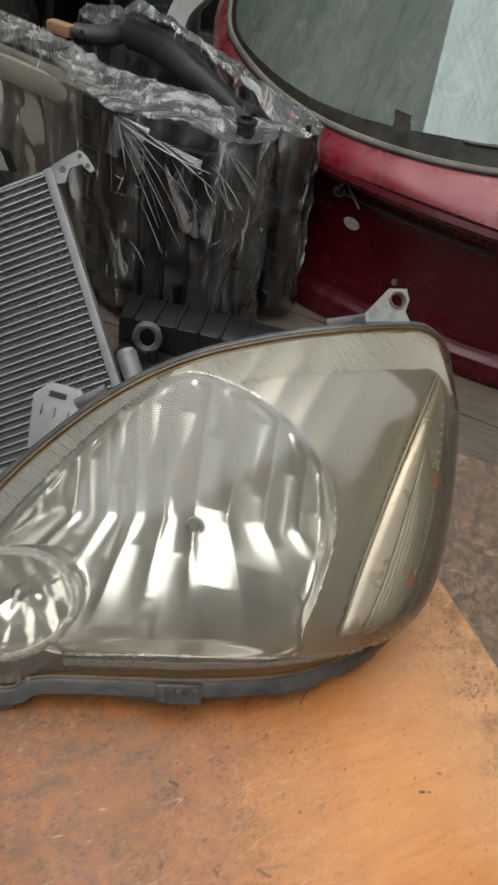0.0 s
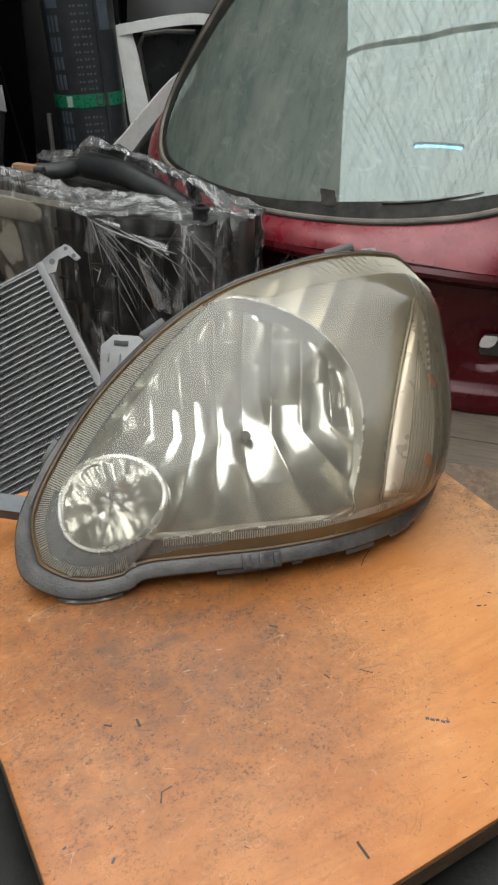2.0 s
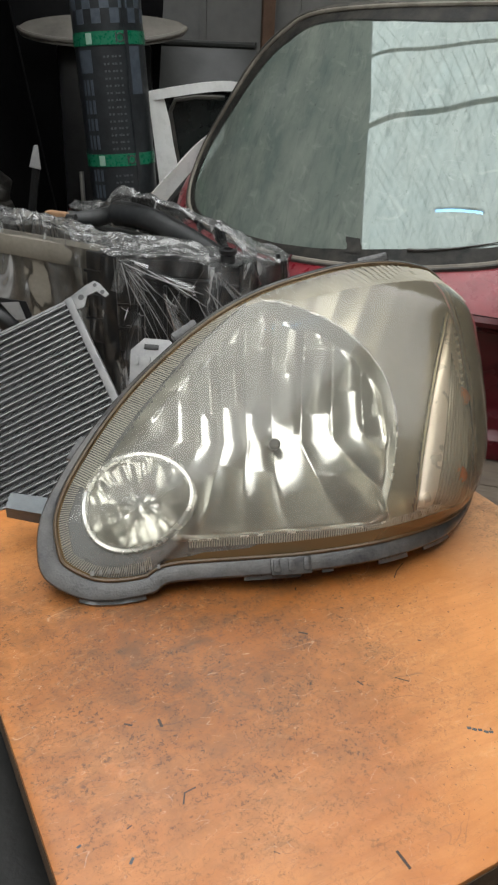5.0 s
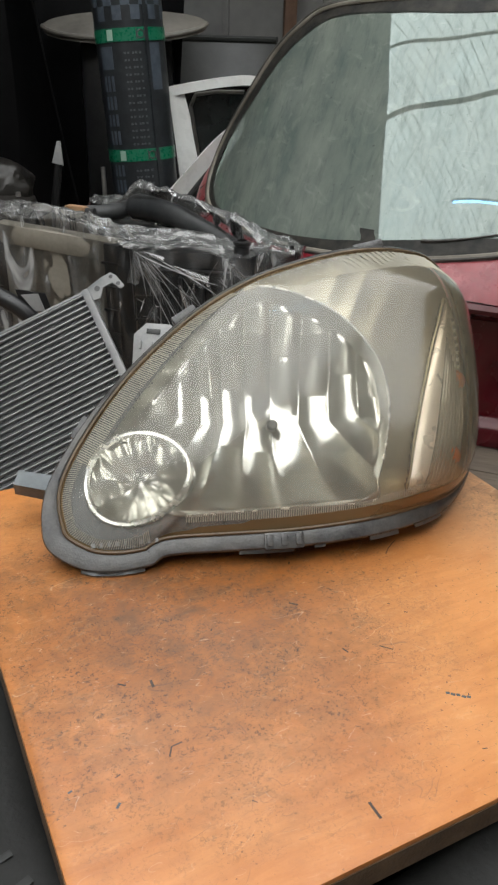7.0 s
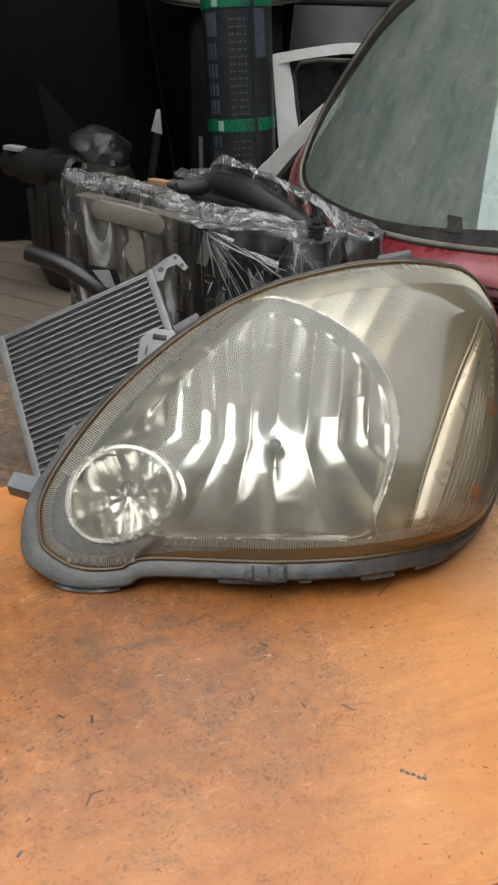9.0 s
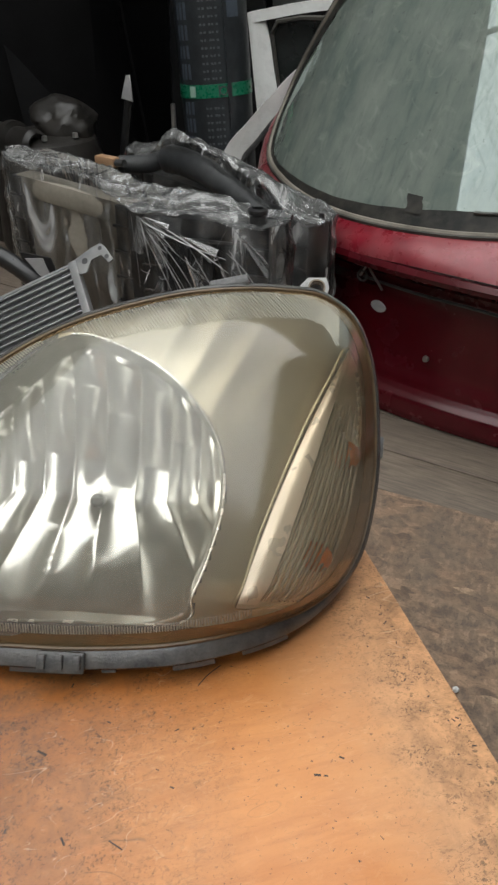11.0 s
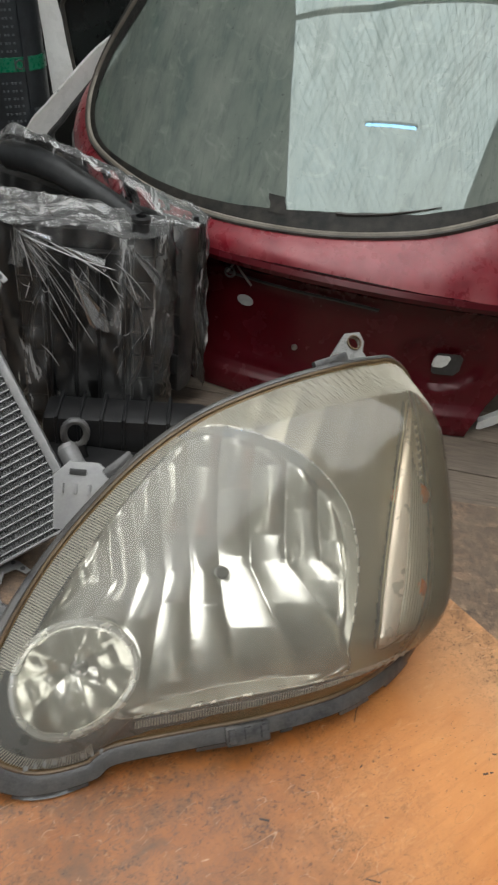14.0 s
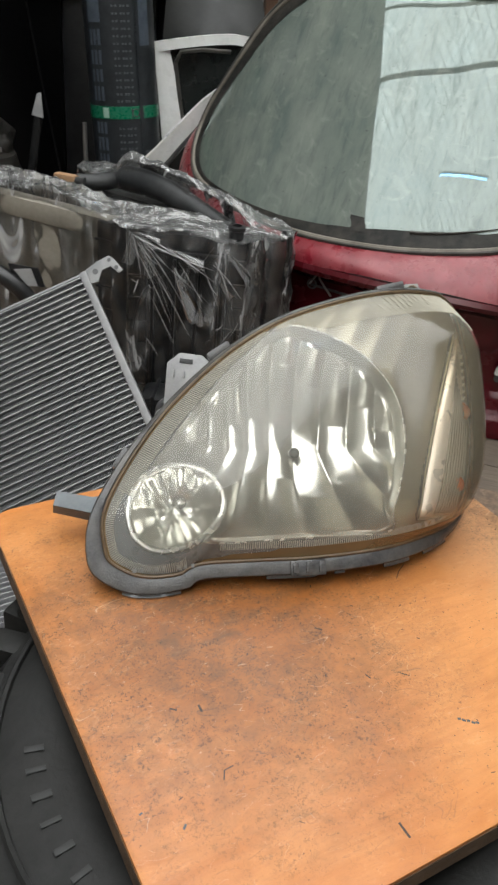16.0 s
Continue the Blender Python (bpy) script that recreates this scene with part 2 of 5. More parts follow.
def make_film():
    """Stretch film: clear, white stretched creases, and a bright sheen painted in white."""
    m = Mat("stretch_film")
    clear = m.shader("ShaderNodeBsdfTransparent")
    clear.inputs["Color"].default_value = (0.93, 0.94, 0.94, 1)
    streak = m.noise(9.0, 4.0, 0.6, m.stretch(1.0, 3.4, 1.0, 0.5), 1.2)
    streak2 = m.noise(10.0, 4.0, 0.6, m.stretch(4.0, 1.0, 1.5, -0.9), 1.0)
    fac = m.math("MAXIMUM", m.ramp(streak, (0.42, 0.16), (0.60, 0.40), (0.72, 1.0)), m.ramp(streak2, (0.45, 0.16), (0.58, 0.35), (0.70, 0.9)))
    white = m.node("ShaderNodeBsdfDiffuse")
    white.inputs["Color"].default_value = (0.72, 0.72, 0.71, 1)
    body = m.blend(m.math("MULTIPLY", fac, 0.54), clear.outputs[0], white.outputs[0])
    gloss = m.node("ShaderNodeBsdfGlossy", Roughness=0.10)
    bmp = m.node("ShaderNodeBump", Strength=1.0, Distance=0.006)
    m.link(m.math("ADD", streak, streak2), bmp.inputs["Height"])
    m.link(bmp.outputs["Normal"], gloss.inputs["Normal"])
    fr = m.node("ShaderNodeFresnel", IOR=1.5)
    m.link(bmp.outputs["Normal"], fr.inputs["Normal"])
    m.surface(m.blend(m.math("ADD", m.math("MULTIPLY", fr.outputs[0], 1.5), 0.05), body, gloss.outputs[0]))
    return m.m


def make_dusty_glass():
    """Tinted glass under a film of dust, with runs, smears and wiped patches."""
    m = Mat("dusty_rear_glass")
    dust = m.node("ShaderNodeBsdfDiffuse")
    cloud = m.noise(7.0, 6.0, 0.65, m.stretch(1.6, 0.0, 0.9))
    runs = m.noise(30.0, 6.0, 0.7, m.stretch(2.0, 0.0, 0.5), 0.9)
    smear = m.noise(16.0, 5.0, 0.6, m.stretch(1.0, 0.0, 1.6), 1.8)
    c = m.mix(m.ramp(cloud, (0.32, 0.0), (0.7, 1.0)), (0.105, 0.132, 0.118), (0.195, 0.212, 0.185))
    c = m.mix(m.ramp(runs, (0.50, 0.0), (0.72, 0.55)), c, (0.065, 0.086, 0.076))
    c = m.mix(m.ramp(smear, (0.56, 0.0), (0.74, 0.5)), c, (0.25, 0.262, 0.235))
    spots = m.ramp(m.noise(95.0, 3.0, 0.6), (0.66, 0.0), (0.74, 0.5))
    c = m.mix(spots, c, (0.05, 0.06, 0.052))
    m.link(c, dust.inputs["Color"])
    gloss = m.node("ShaderNodeBsdfGlossy")
    gloss.inputs["Color"].default_value = (0.84, 0.98, 0.96, 1)
    m.link(m.ramp(smear, (0.35, 0.004), (0.8, 0.022)), gloss.inputs["Roughness"])
    fr = m.node("ShaderNodeFresnel", IOR=1.9)
    clean = m.math("MULTIPLY", m.ramp(cloud, (0.3, 1.0), (0.75, 0.70)), m.ramp(runs, (0.38, 1.06), (0.75, 0.62)))
    m.surface(m.blend(m.math("MULTIPLY", m.math("ADD", fr.outputs[0], 0.02), clean), dust.outputs[0], gloss.outputs[0]))
    return m.m


def make_glow(name, color, strength):
    m = Mat(name)
    e = m.node("ShaderNodeEmission", Strength=strength)
    e.inputs["Color"].default_value = (*color, 1)
    m.surface(e.outputs[0])
    return m.m


def make_film_side():
    """Stretch film drawn tight: nearly clear, a few long glints painted in white."""
    m = Mat("tight_stretch_film")
    clear = m.shader("ShaderNodeBsdfTransparent")
    clear.inputs["Color"].default_value = (0.93, 0.94, 0.94, 1)
    white = m.node("ShaderNodeBsdfDiffuse")
    white.inputs["Color"].default_value = (0.7, 0.7, 0.7, 1)
    run = m.noise(5.0, 3.0, 0.55, m.stretch(2.2, 2.2, 0.7, 0.5), 1.4)
    fog = m.ramp(m.math("MAXIMUM", run, m.noise(14.0, 4.0, 0.6, m.stretch(3.0, 3.0, 0.5, 0.9), 0.8)), (0.50, 0.01), (0.61, 0.11), (0.70, 0.72))
    gloss = m.node("ShaderNodeBsdfGlossy", Roughness=0.08)
    bmp = m.node("ShaderNodeBump", Strength=1.0, Distance=0.02)
    m.link(run, bmp.inputs["Height"])
    m.link(bmp.outputs["Normal"], gloss.inputs["Normal"])
    fr = m.node("ShaderNodeFresnel", IOR=1.45)
    m.surface(m.blend(m.math("ADD", m.math("MULTIPLY", fr.outputs[0], 1.3), 0.03), m.blend(fog, clear.outputs[0], white.outputs[0]), gloss.outputs[0]))
    return m.m


FILM_SIDE = make_film_side()
PLYWOOD, CHIPBOARD, PLANKS = make_plywood(), make_chipboard(), make_planks()
LENS, FILM, REAR_GLASS = make_lens(), make_film(), make_dusty_glass()
FLUTE = make_clear("fluted_clear_plastic", (0.97, 0.95, 0.92), (0.98, 0.93, 0.87), 0.32, 0.07, 2.0)
RIB = make_clear("clear_rib_plastic", (0.97, 0.96, 0.92), (0.88, 0.84, 0.72), 0.42, 0.10, 1.5)
PLY_EDGE = worn("plywood_edge", (0.06, 0.038, 0.024), (0.17, 0.10, 0.055), 60, 0.75, bump=0.4)
CHROME = make_reflector("aluminised_reflector", (0.78, 0.775, 0.735), 0.17, 0.30, 0.50)
CHROME_SMALL = make_reflector("side_lamp_reflector", (0.84, 0.83, 0.78), 0.08, 0.28, 0.45)
BEZEL = worn("lamp_bezel", (0.46, 0.425, 0.335), (0.54, 0.505, 0.40), 24, 0.44, 1.0, 0.0)
MASK = worn("dark_lamp_mask", (0.06, 0.064, 0.07), (0.10, 0.105, 0.112), 26, 0.3, 0.3, 0.05)
# silvering in near-white, its bright reflection put into the colour
FLANK_GLARE = worn("silvered_flank_glare", (0.90, 0.82, 0.78), (0.97, 0.92, 0.89), 15, 0.30, 0.35, 0.0)
MASK_LIGHT = worn("raised_marking", (0.16, 0.16, 0.155), (0.24, 0.24, 0.23), 60, 0.4)
BROWN_EDGE = make_clear("browned_lens_edge", (0.62, 0.47, 0.30), (0.36, 0.24, 0.12), 0.42, 0.15)
# mostly matt white: the silver's reflected brightness is in the colour
SIGNAL_GLARE = worn("indicator_silver_glare", (0.84, 0.80, 0.73), (0.92, 0.89, 0.83), 40, 0.24, 0.08, 0.0)
RIM_BRIGHT = worn("bright_rim", (0.92, 0.91, 0.86), (0.97, 0.96, 0.92), 40, 0.25, 0.7, 0.0)
HOUSING = worn("grey_lamp_housing", (0.08, 0.08, 0.085), (0.15, 0.15, 0.152), 40, 0.38, 0.0, 0.2, 0.35, (0.3, 0.28, 0.25))
FLANGE = worn("clear_grey_flange", (0.040, 0.040, 0.042), (0.105, 0.103, 0.102), 70, 0.16, 0.0, 0.3, 0.3, (0.19, 0.17, 0.14))
SEAL = worn("aged_sealant", (0.07, 0.045, 0.022), (0.17, 0.11, 0.055), 60, 0.45, 0, 0.2)
PALE_PLASTIC = worn("pale_grey_plastic", (0.27, 0.27, 0.275), (0.40, 0.40, 0.40), 50, 0.45, 0, 0.15, 0.3)
EAR = worn("grey_ear_plastic", (0.20, 0.20, 0.195), (0.34, 0.335, 0.32), 60, 0.3, 0.1, 0.1)
DARK_ARM = worn("slate_plastic", (0.07, 0.085, 0.095), (0.115, 0.135, 0.15), 50, 0.45, 0, 0.1, 0.15)
AMBER = worn("amber_bulb", (0.75, 0.16, 0.02), (0.85, 0.24, 0.04), 80, 0.2)
BULB_GLASS = make_clear("bulb_glass", (0.97, 0.97, 0.97), (0.8, 0.8, 0.8), 0.06, 0.02)
BLACK_CAP = worn("black_cap", (0.03, 0.03, 0.03), (0.07, 0.07, 0.07), 60, 0.35)
# one red paint: panel tone carries its shade, ledge tone sheen besides dust
SHADED_RED = worn("shaded_red_paint", (0.058, 0.0015, 0.005), (0.095, 0.003, 0.008), 6, 0.25, 0.1, 0.03, 0.10, (0.22, 0.10, 0.10), 0.5)
LIT_RED_LEDGE = worn("lit_dusty_red_ledge", (0.12, 0.003, 0.010), (0.23, 0.007, 0.018), 22, 0.30, 0.1, 0.05, 0.75, (0.34, 0.10, 0.105), 0.6)
RUBBER = worn("perished_rubber", (0.018, 0.017, 0.015), (0.05, 0.047, 0.042), 30, 0.65, 0, 0.3, 0.5, (0.12, 0.105, 0.085))
FRIT = worn("black_glass_border", (0.008, 0.008, 0.008), (0.022, 0.022, 0.020), 60, 0.55, 0, 0.3, 0.5, (0.075, 0.066, 0.054), 0.2)
SEAL_STRIP = worn("dusty_glass_seal", (0.10, 0.088, 0.07), (0.19, 0.165, 0.13), 30, 0.7, 0, 0.2, 0.4)
TYRE = worn("tyre_rubber", (0.006, 0.006, 0.006), (0.015, 0.015, 0.014), 24, 0.62, 0, 0.5, 0.2, (0.032, 0.030, 0.027), 0.3)
# black plastic with the shade of the back corner put into its colour
SHADED_BLACK = worn("shaded_black_bumper_plastic", (0.0012, 0.0012, 0.0015), (0.0035, 0.0035, 0.004), 9, 0.45, 0, 0.1, 0.06, (0.010, 0.009, 0.008), 0.12)
GEAR_GRIME = worn("greasy_casting", (0.006, 0.005, 0.0045), (0.018, 0.016, 0.014), 16, 0.42, 0.1, 0.5, 0.3, (0.055, 0.048, 0.040))
TYRE_MARK = worn("tyre_lettering", (0.010, 0.010, 0.010), (0.021, 0.021, 0.020), 60, 0.6)
ALU = worn("aluminium_tube", (0.26, 0.26, 0.265), (0.36, 0.36, 0.365), 60, 0.5, 0.3, 0.1)
ALU_SIDE = worn("aluminium_header", (0.17, 0.17, 0.175), (0.26, 0.26, 0.262), 50, 0.5, 0.3, 0.15, 0.2)
FIN = worn("condenser_fins", (0.21, 0.21, 0.213), (0.26, 0.26, 0.262), 300, 0.6, 0.3, 0.2)
FIN_SHADE = worn("fin_shadow_core", (0.15, 0.15, 0.153), (0.21, 0.21, 0.212), 200, 0.7, 0.2, 0.3)
BLACK_PLASTIC = worn("black_plastic", (0.008, 0.008, 0.009), (0.022, 0.022, 0.023), 20, 0.36, 0, 0.15, 0.2, (0.05, 0.048, 0.043))
DUSTY_CORE = worn("dusty_radiator_core", (0.20, 0.18, 0.15), (0.36, 0.325, 0.27), 14, 0.7, 0.1, 0.3, 0.6, (0.30, 0.27, 0.22))
HOSE_RUBBER = worn("dusty_hose_rubber", (0.010, 0.011, 0.012), (0.026, 0.028, 0.030), 25, 0.5, 0, 0.2, 0.5, (0.085, 0.085, 0.085))
WHITE_PAINT = worn("white_car_paint", (0.72, 0.72, 0.70), (0.84, 0.84, 0.82), 12, 0.3, 0, 0.03, 0.3, (0.45, 0.42, 0.36))
DARK_GLASS = worn("dark_car_glass", (0.006, 0.008, 0.008), (0.014, 0.017, 0.016), 10, 0.2, 0, 0.0, 0.15, (0.04, 0.043, 0.04))
ROLL_FELT = worn("roofing_felt_wrap", (0.010, 0.012, 0.014), (0.026, 0.030, 0.034), 40, 0.42, 0, 0.2)
ROLL_PRINT = worn("pale_blue_print", (0.045, 0.058, 0.076), (0.085, 0.103, 0.128), 50, 0.45)
ROLL_DOT = worn("grey_print", (0.06, 0.067, 0.073), (0.10, 0.107, 0.113), 50, 0.5)
TAPE_GREEN = worn("green_tape", (0.006, 0.115, 0.060), (0.013, 0.18, 0.095), 60, 0.3)
TAPE_PALE = worn("pale_green_tape", (0.26, 0.42, 0.34), (0.38, 0.52, 0.44), 60, 0.4)
BEIGE = worn("dusty_beige_panel", (0.065, 0.060, 0.051), (0.125, 0.114, 0.098), 10, 0.5, 0, 0.1, 0.4)
GREY_PANEL = worn("dark_grey_panel", (0.010, 0.011, 0.010), (0.022, 0.023, 0.022), 8, 0.42, 0, 0.1, 0.3, (0.06, 0.058, 0.052))
WALL = worn("shed_wall", (0.11, 0.11, 0.108), (0.17, 0.17, 0.165), 3, 0.8, 0, 0.3, 0.3)
CEIL_DARK = worn("shed_ceiling", (0.20, 0.205, 0.20), (0.28, 0.285, 0.275), 3, 0.85, 0, 0.2)
RUST_POST = worn("brown_post", (0.07, 0.035, 0.02), (0.13, 0.07, 0.04), 20, 0.7, 0, 0.3)
CLOTH = worn("black_sheeting", (0.006, 0.006, 0.007), (0.018, 0.018, 0.019), 12, 0.6, 0, 0.4, 0.1, (0.04, 0.039, 0.036))
STEEL = worn("bare_steel", (0.34, 0.34, 0.33), (0.55, 0.54, 0.52), 40, 0.35, 0.9, 0.1)
TAN = worn("tan_plastic", (0.30, 0.17, 0.09), (0.42, 0.26, 0.15), 30, 0.5, 0, 0.2)
SKYLIGHT = make_glow("skylight_sheet", (0.98, 1.0, 0.99), 3.3)
TUBE_GLOW = make_glow("tube_lamp_glow", (0.30, 0.62, 1.0), 16.0)
WIRE = worn("ceiling_wire", (0.12, 0.12, 0.11), (0.2, 0.2, 0.18), 30, 0.7)
CABLE = worn("ceiling_cable", (0.11, 0.105, 0.075), (0.17, 0.16, 0.12), 30, 0.7)


# ---- building helpers ----
def part(name, bm, material, parent, label="", smooth=True, m=None):
    """Links a bmesh as one mesh under a thing or a part."""
    me = bpy.data.meshes.new(name)
    bmesh.ops.recalc_face_normals(bm, faces=bm.faces)
    bm.to_mesh(me)
    bm.free()
    me.materials.append(material)
    if smooth:
        me.polygons.foreach_set("use_smooth", [True] * len(me.polygons))
        me.set_sharp_from_angle(angle=radians(38))
    ob = new(name, me)
    ob.parent = parent
    if m is not None:
        ob.matrix_local = m
    if label:
        tagged(ob, label)
    return ob


def thing(name, label, category, m=None, kind="", group=""):
    ob = new(name)
    ob.empty_display_size = 0.05
    if m is not None:
        ob.matrix_world = m
        ob.matrix_basis = m
    return tagged(ob, label, category, group, kind)


def add_box(bm, centre, size, bevel=0.0, m=None):
    r = bmesh.ops.create_cube(bm, size=1.0)
    mat = Matrix.Translation(centre) @ Matrix.Diagonal((*size, 1))
    if m is not None:
        mat = m @ mat
    bmesh.ops.transform(bm, matrix=mat, verts=r["verts"])
    if bevel:
        edges = list({e for v in r["verts"] for e in v.link_edges})
        bmesh.ops.bevel(bm, geom=edges, offset=bevel, segments=2, profile=0.6, affect="EDGES")
    return bm


def box(centre, size, bevel=0.0, m=None):
    return add_box(bmesh.new(), centre, size, bevel, m)


def sheet(fn, nu, nv, closed_u=False, thick=0.0, bm=None):
    """A surface fn(u, v), u and v from 0 to 1; with thick, a solid sheet (fn gives a second layer by fn(u, v, thick))."""
    bm = bm or bmesh.new()

    def layer(args):
        return [[bm.verts.new(fn(i / (nu if closed_u else nu - 1), j / (nv - 1), *args)) for i in range(nu)] for j in range(nv)]

    front = layer(())
    wrap = nu if closed_u else nu - 1
    for j in range(nv - 1):
        for i in range(wrap):
            k = (i + 1) % nu
            bm.faces.new((front[j][i], front[j][k], front[j + 1][k], front[j + 1][i]))
    if thick:
        back = layer((thick,))
        for j in range(nv - 1):
            for i in range(wrap):
                k = (i + 1) % nu
                bm.faces.new((back[j][i], back[j + 1][i], back[j + 1][k], back[j][k]))
        for j in (0, nv - 1):
            for i in range(wrap):
                k = (i + 1) % nu
                bm.faces.new((front[j][i], back[j][i], back[j][k], front[j][k]))
        if not closed_u:
            for i in (0, nu - 1):
                for j in range(nv - 1):
                    bm.faces.new((front[j][i], front[j + 1][i], back[j + 1][i], back[j][i]))
    return bm


def tube(points, radius, sides=8, closed=False, bm=None, caps=True):
    """A round bar along points; radius a number or one for each point."""
    bm = bm or bmesh.new()
    pts = [Vector(p) for p in points]
    n = len(pts)
    up, rings = Vector((0.12, 0.31, 0.94)).normalized(), []
    for i, p in enumerate(pts):
        a = pts[(i - 1) % n] if closed or i else p
        b = pts[(i + 1) % n] if closed or i < n - 1 else p
        d = (b - a).normalized()
        s = d.cross(up)
        if s.length < 1e-4:
            s = d.orthogonal()
        s.normalize()
        t = s.cross(d).normalized()
        r = radius if isinstance(radius, (int, float)) else radius[i]
        rings.append([bm.verts.new(p + r * (math.cos(k * 2 * math.pi / sides) * s + math.sin(k * 2 * math.pi / sides) * t)) for k in range(sides)])
    for i in range(n if closed else n - 1):
        a, b = rings[i], rings[(i + 1) % n]
        for k in range(sides):
            q = (k + 1) % sides
            bm.faces.new((a[k], a[q], b[q], b[k]))
    if caps and not closed:
        bm.faces.new(rings[0])
        bm.faces.new(rings[-1][::-1])
    return bm


def lathe(profile, steps=32, closed=False, bm=None):
    """Turns (radius, height) pairs round the z axis."""
    bm = bm or bmesh.new()
    rings = [[bm.verts.new((r * math.cos(k * 2 * math.pi / steps), r * math.sin(k * 2 * math.pi / steps), h)) for k in range(steps)] for r, h in profile]
    pairs = list(zip(rings, rings[1:])) + ([(rings[-1], rings[0])] if closed else [])
    for a, b in pairs:
        for k in range(steps):
            q = (k + 1) % steps
            bm.faces.new((a[k], a[q], b[q], b[k]))
    if not closed:
        for r, ring in ((profile[0][0], rings[0]), (profile[-1][0], rings[-1])):
            if r > 1e-5:
                bm.faces.new(ring)
    bmesh.ops.remove_doubles(bm, verts=bm.verts, dist=1e-6)
    return bm


def prism(outline, depth, m=None, bm=None, bevel=0.0):
    """A flat plate with the outline (x, y) and a depth along z."""
    bm = bm or bmesh.new()
    low = [bm.verts.new((x, y, 0)) for x, y in outline]
    f = bm.faces.new(low)
    r = bmesh.ops.extrude_face_region(bm, geom=[f])
    top = [v for v in r["geom"] if isinstance(v, bmesh.types.BMVert)]
    bmesh.ops.translate(bm, vec=(0, 0, depth), verts=top)
    verts = low + top
    if bevel:
        edges = list({e for v in verts for e in v.link_edges})
        bmesh.ops.bevel(bm, geom=edges, offset=bevel, segments=2, profile=0.6, affect="EDGES")
    if m is not None:
        bmesh.ops.transform(bm, matrix=m, verts=bm.verts)
    return bm


def spline(knots, steps, closed=True):
    """Points of a smooth curve through the knots."""
    k = [Vector(p) for p in knots]
    n, pts = len(k), []
    spans = n if closed else n - 1
    for i in range(steps if closed else steps + 1):
        s = i * spans / steps
        j = min(int(s), spans - 1)
        f = s - j
        if closed:
            p0, p1, p2, p3 = k[j - 1], k[j], k[(j + 1) % n], k[(j + 2) % n]
        else:
            p0, p1, p2, p3 = k[max(j - 1, 0)], k[j], k[j + 1], k[min(j + 2, n - 1)]
        pts.append(0.5 * (2 * p1 + (p2 - p0) * f + (2 * p0 - 5 * p1 + 4 * p2 - p3) * f * f + (3 * p1 - p0 - 3 * p2 + p3) * f ** 3))
    return pts


def inside(p, loop):
    x, y = p
    hit = False
    for a, b in zip(loop, loop[1:] + loop[:1]):
        if (a[1] > y) != (b[1] > y) and x < a[0] + (y - a[1]) * (b[0] - a[0]) / (b[1] - a[1]):
            hit = not hit
    return hit


# ---- the shed: floor, walls, ceiling ----
BOARD_TOP = 0.315
PLANK_TURN = -24.5
ROOM = pose(0, 0, 0, 0, 0, PLANK_TURN)

floor = new("floor", None)
tagged(floor, "worn dirty floor of grey-brown wooden planks", "floor", kind="structure")
part("subfloor", box((0, 0.3, -0.06), (6.4, 7.0, 0.06)), PLANKS, floor, m=ROOM)


def wall(name, centre, size, label):
    ob = part(name, box(centre, size), WALL, None)
    ob.matrix_world = ROOM
    return tagged(ob, label, "wall", kind="structure")


wall("wall_north", (0, 3.42, 1.3), (6.4, 0.12, 2.72), "dim grey sheet-clad shed wall")
wall("wall_south", (0, -2.92, 1.3), (6.4, 0.12, 2.72), "dim grey shed wall behind the workplace")
wall("wall_west", (-3.02, 0.25, 1.3), (0.12, 6.22, 2.72), "dim grey shed wall beside the stored parts")
wall("wall_east", (3.02, 0.25, 1.3), (0.12, 6.22, 2.72), "dim grey shed wall beside the tailgate")
ceiling = part("ceiling", box((0, 0.25, 2.70), (6.16, 6.46, 0.08)), CEIL_DARK, None)
ceiling.matrix_world = ROOM
tagged(ceiling, "plain dim shed ceiling", "ceiling", kind="structure")

SKY_X0, SKY_X1, SKY_Y0, SKY_Y1 = -1.53, 1.0, -2.8, 2.25
sky_sheet = part("skylight", box(((SKY_X0 + SKY_X1) / 2, (SKY_Y0 + SKY_Y1) / 2, 2.648), (SKY_X1 - SKY_X0, SKY_Y1 - SKY_Y0, 0.012)), SKYLIGHT, None)
sky_sheet.matrix_world = ROOM
tagged(sky_sheet, "milky translucent skylight sheet, bright with daylight", "skylight", kind="structure")


def build_mesh_and_cables():
    net = thing("wire_mesh", "thin diamond wire mesh stretched under the bright skylight", "wire mesh", ROOM)
    bm = bmesh.new()
    step, z = 0.088, 2.60
    w, d = SKY_X1 - SKY_X0, SKY_Y1 - SKY_Y0
    n = int((w + d) / step)
    for i in range(1, n):
        s = i * step
        for flip in (False, True):
            a = (min(s, w), max(0, s - w))
            b = (max(0, s - d), min(s, d))
            if flip:
                a, b = (w - a[0], a[1]), (w - b[0], b[1])
            tube([(SKY_X0 + a[0], SKY_Y0 + a[1], z), (SKY_X0 + b[0], SKY_Y0 + b[1], z + 0.004 * flip)], 0.0019, 3, bm=bm)
    tagged(part("wires", bm, WIRE, net, smooth=False), kind="stuff")
    for knots, r in (([(-1.35, 2.12), (-0.87, 1.77), (-0.18, 1.28), (0.2, 1.09), (0.55, 0.94), (1.2, 0.7)], 0.016), ([(-1.2, 2.6), (-0.64, 2.11), (-0.18, 1.67), (0.24, 1.39), (0.9, 1.05)], 0.010)):
        c = thing("ceiling_cable", "sagging dull cable strung below the skylight", "cable")
        part("cable", tube([(p.x, p.y, 2.575) for p in spline(knots, 24, False)], r, 8), CABLE, c)


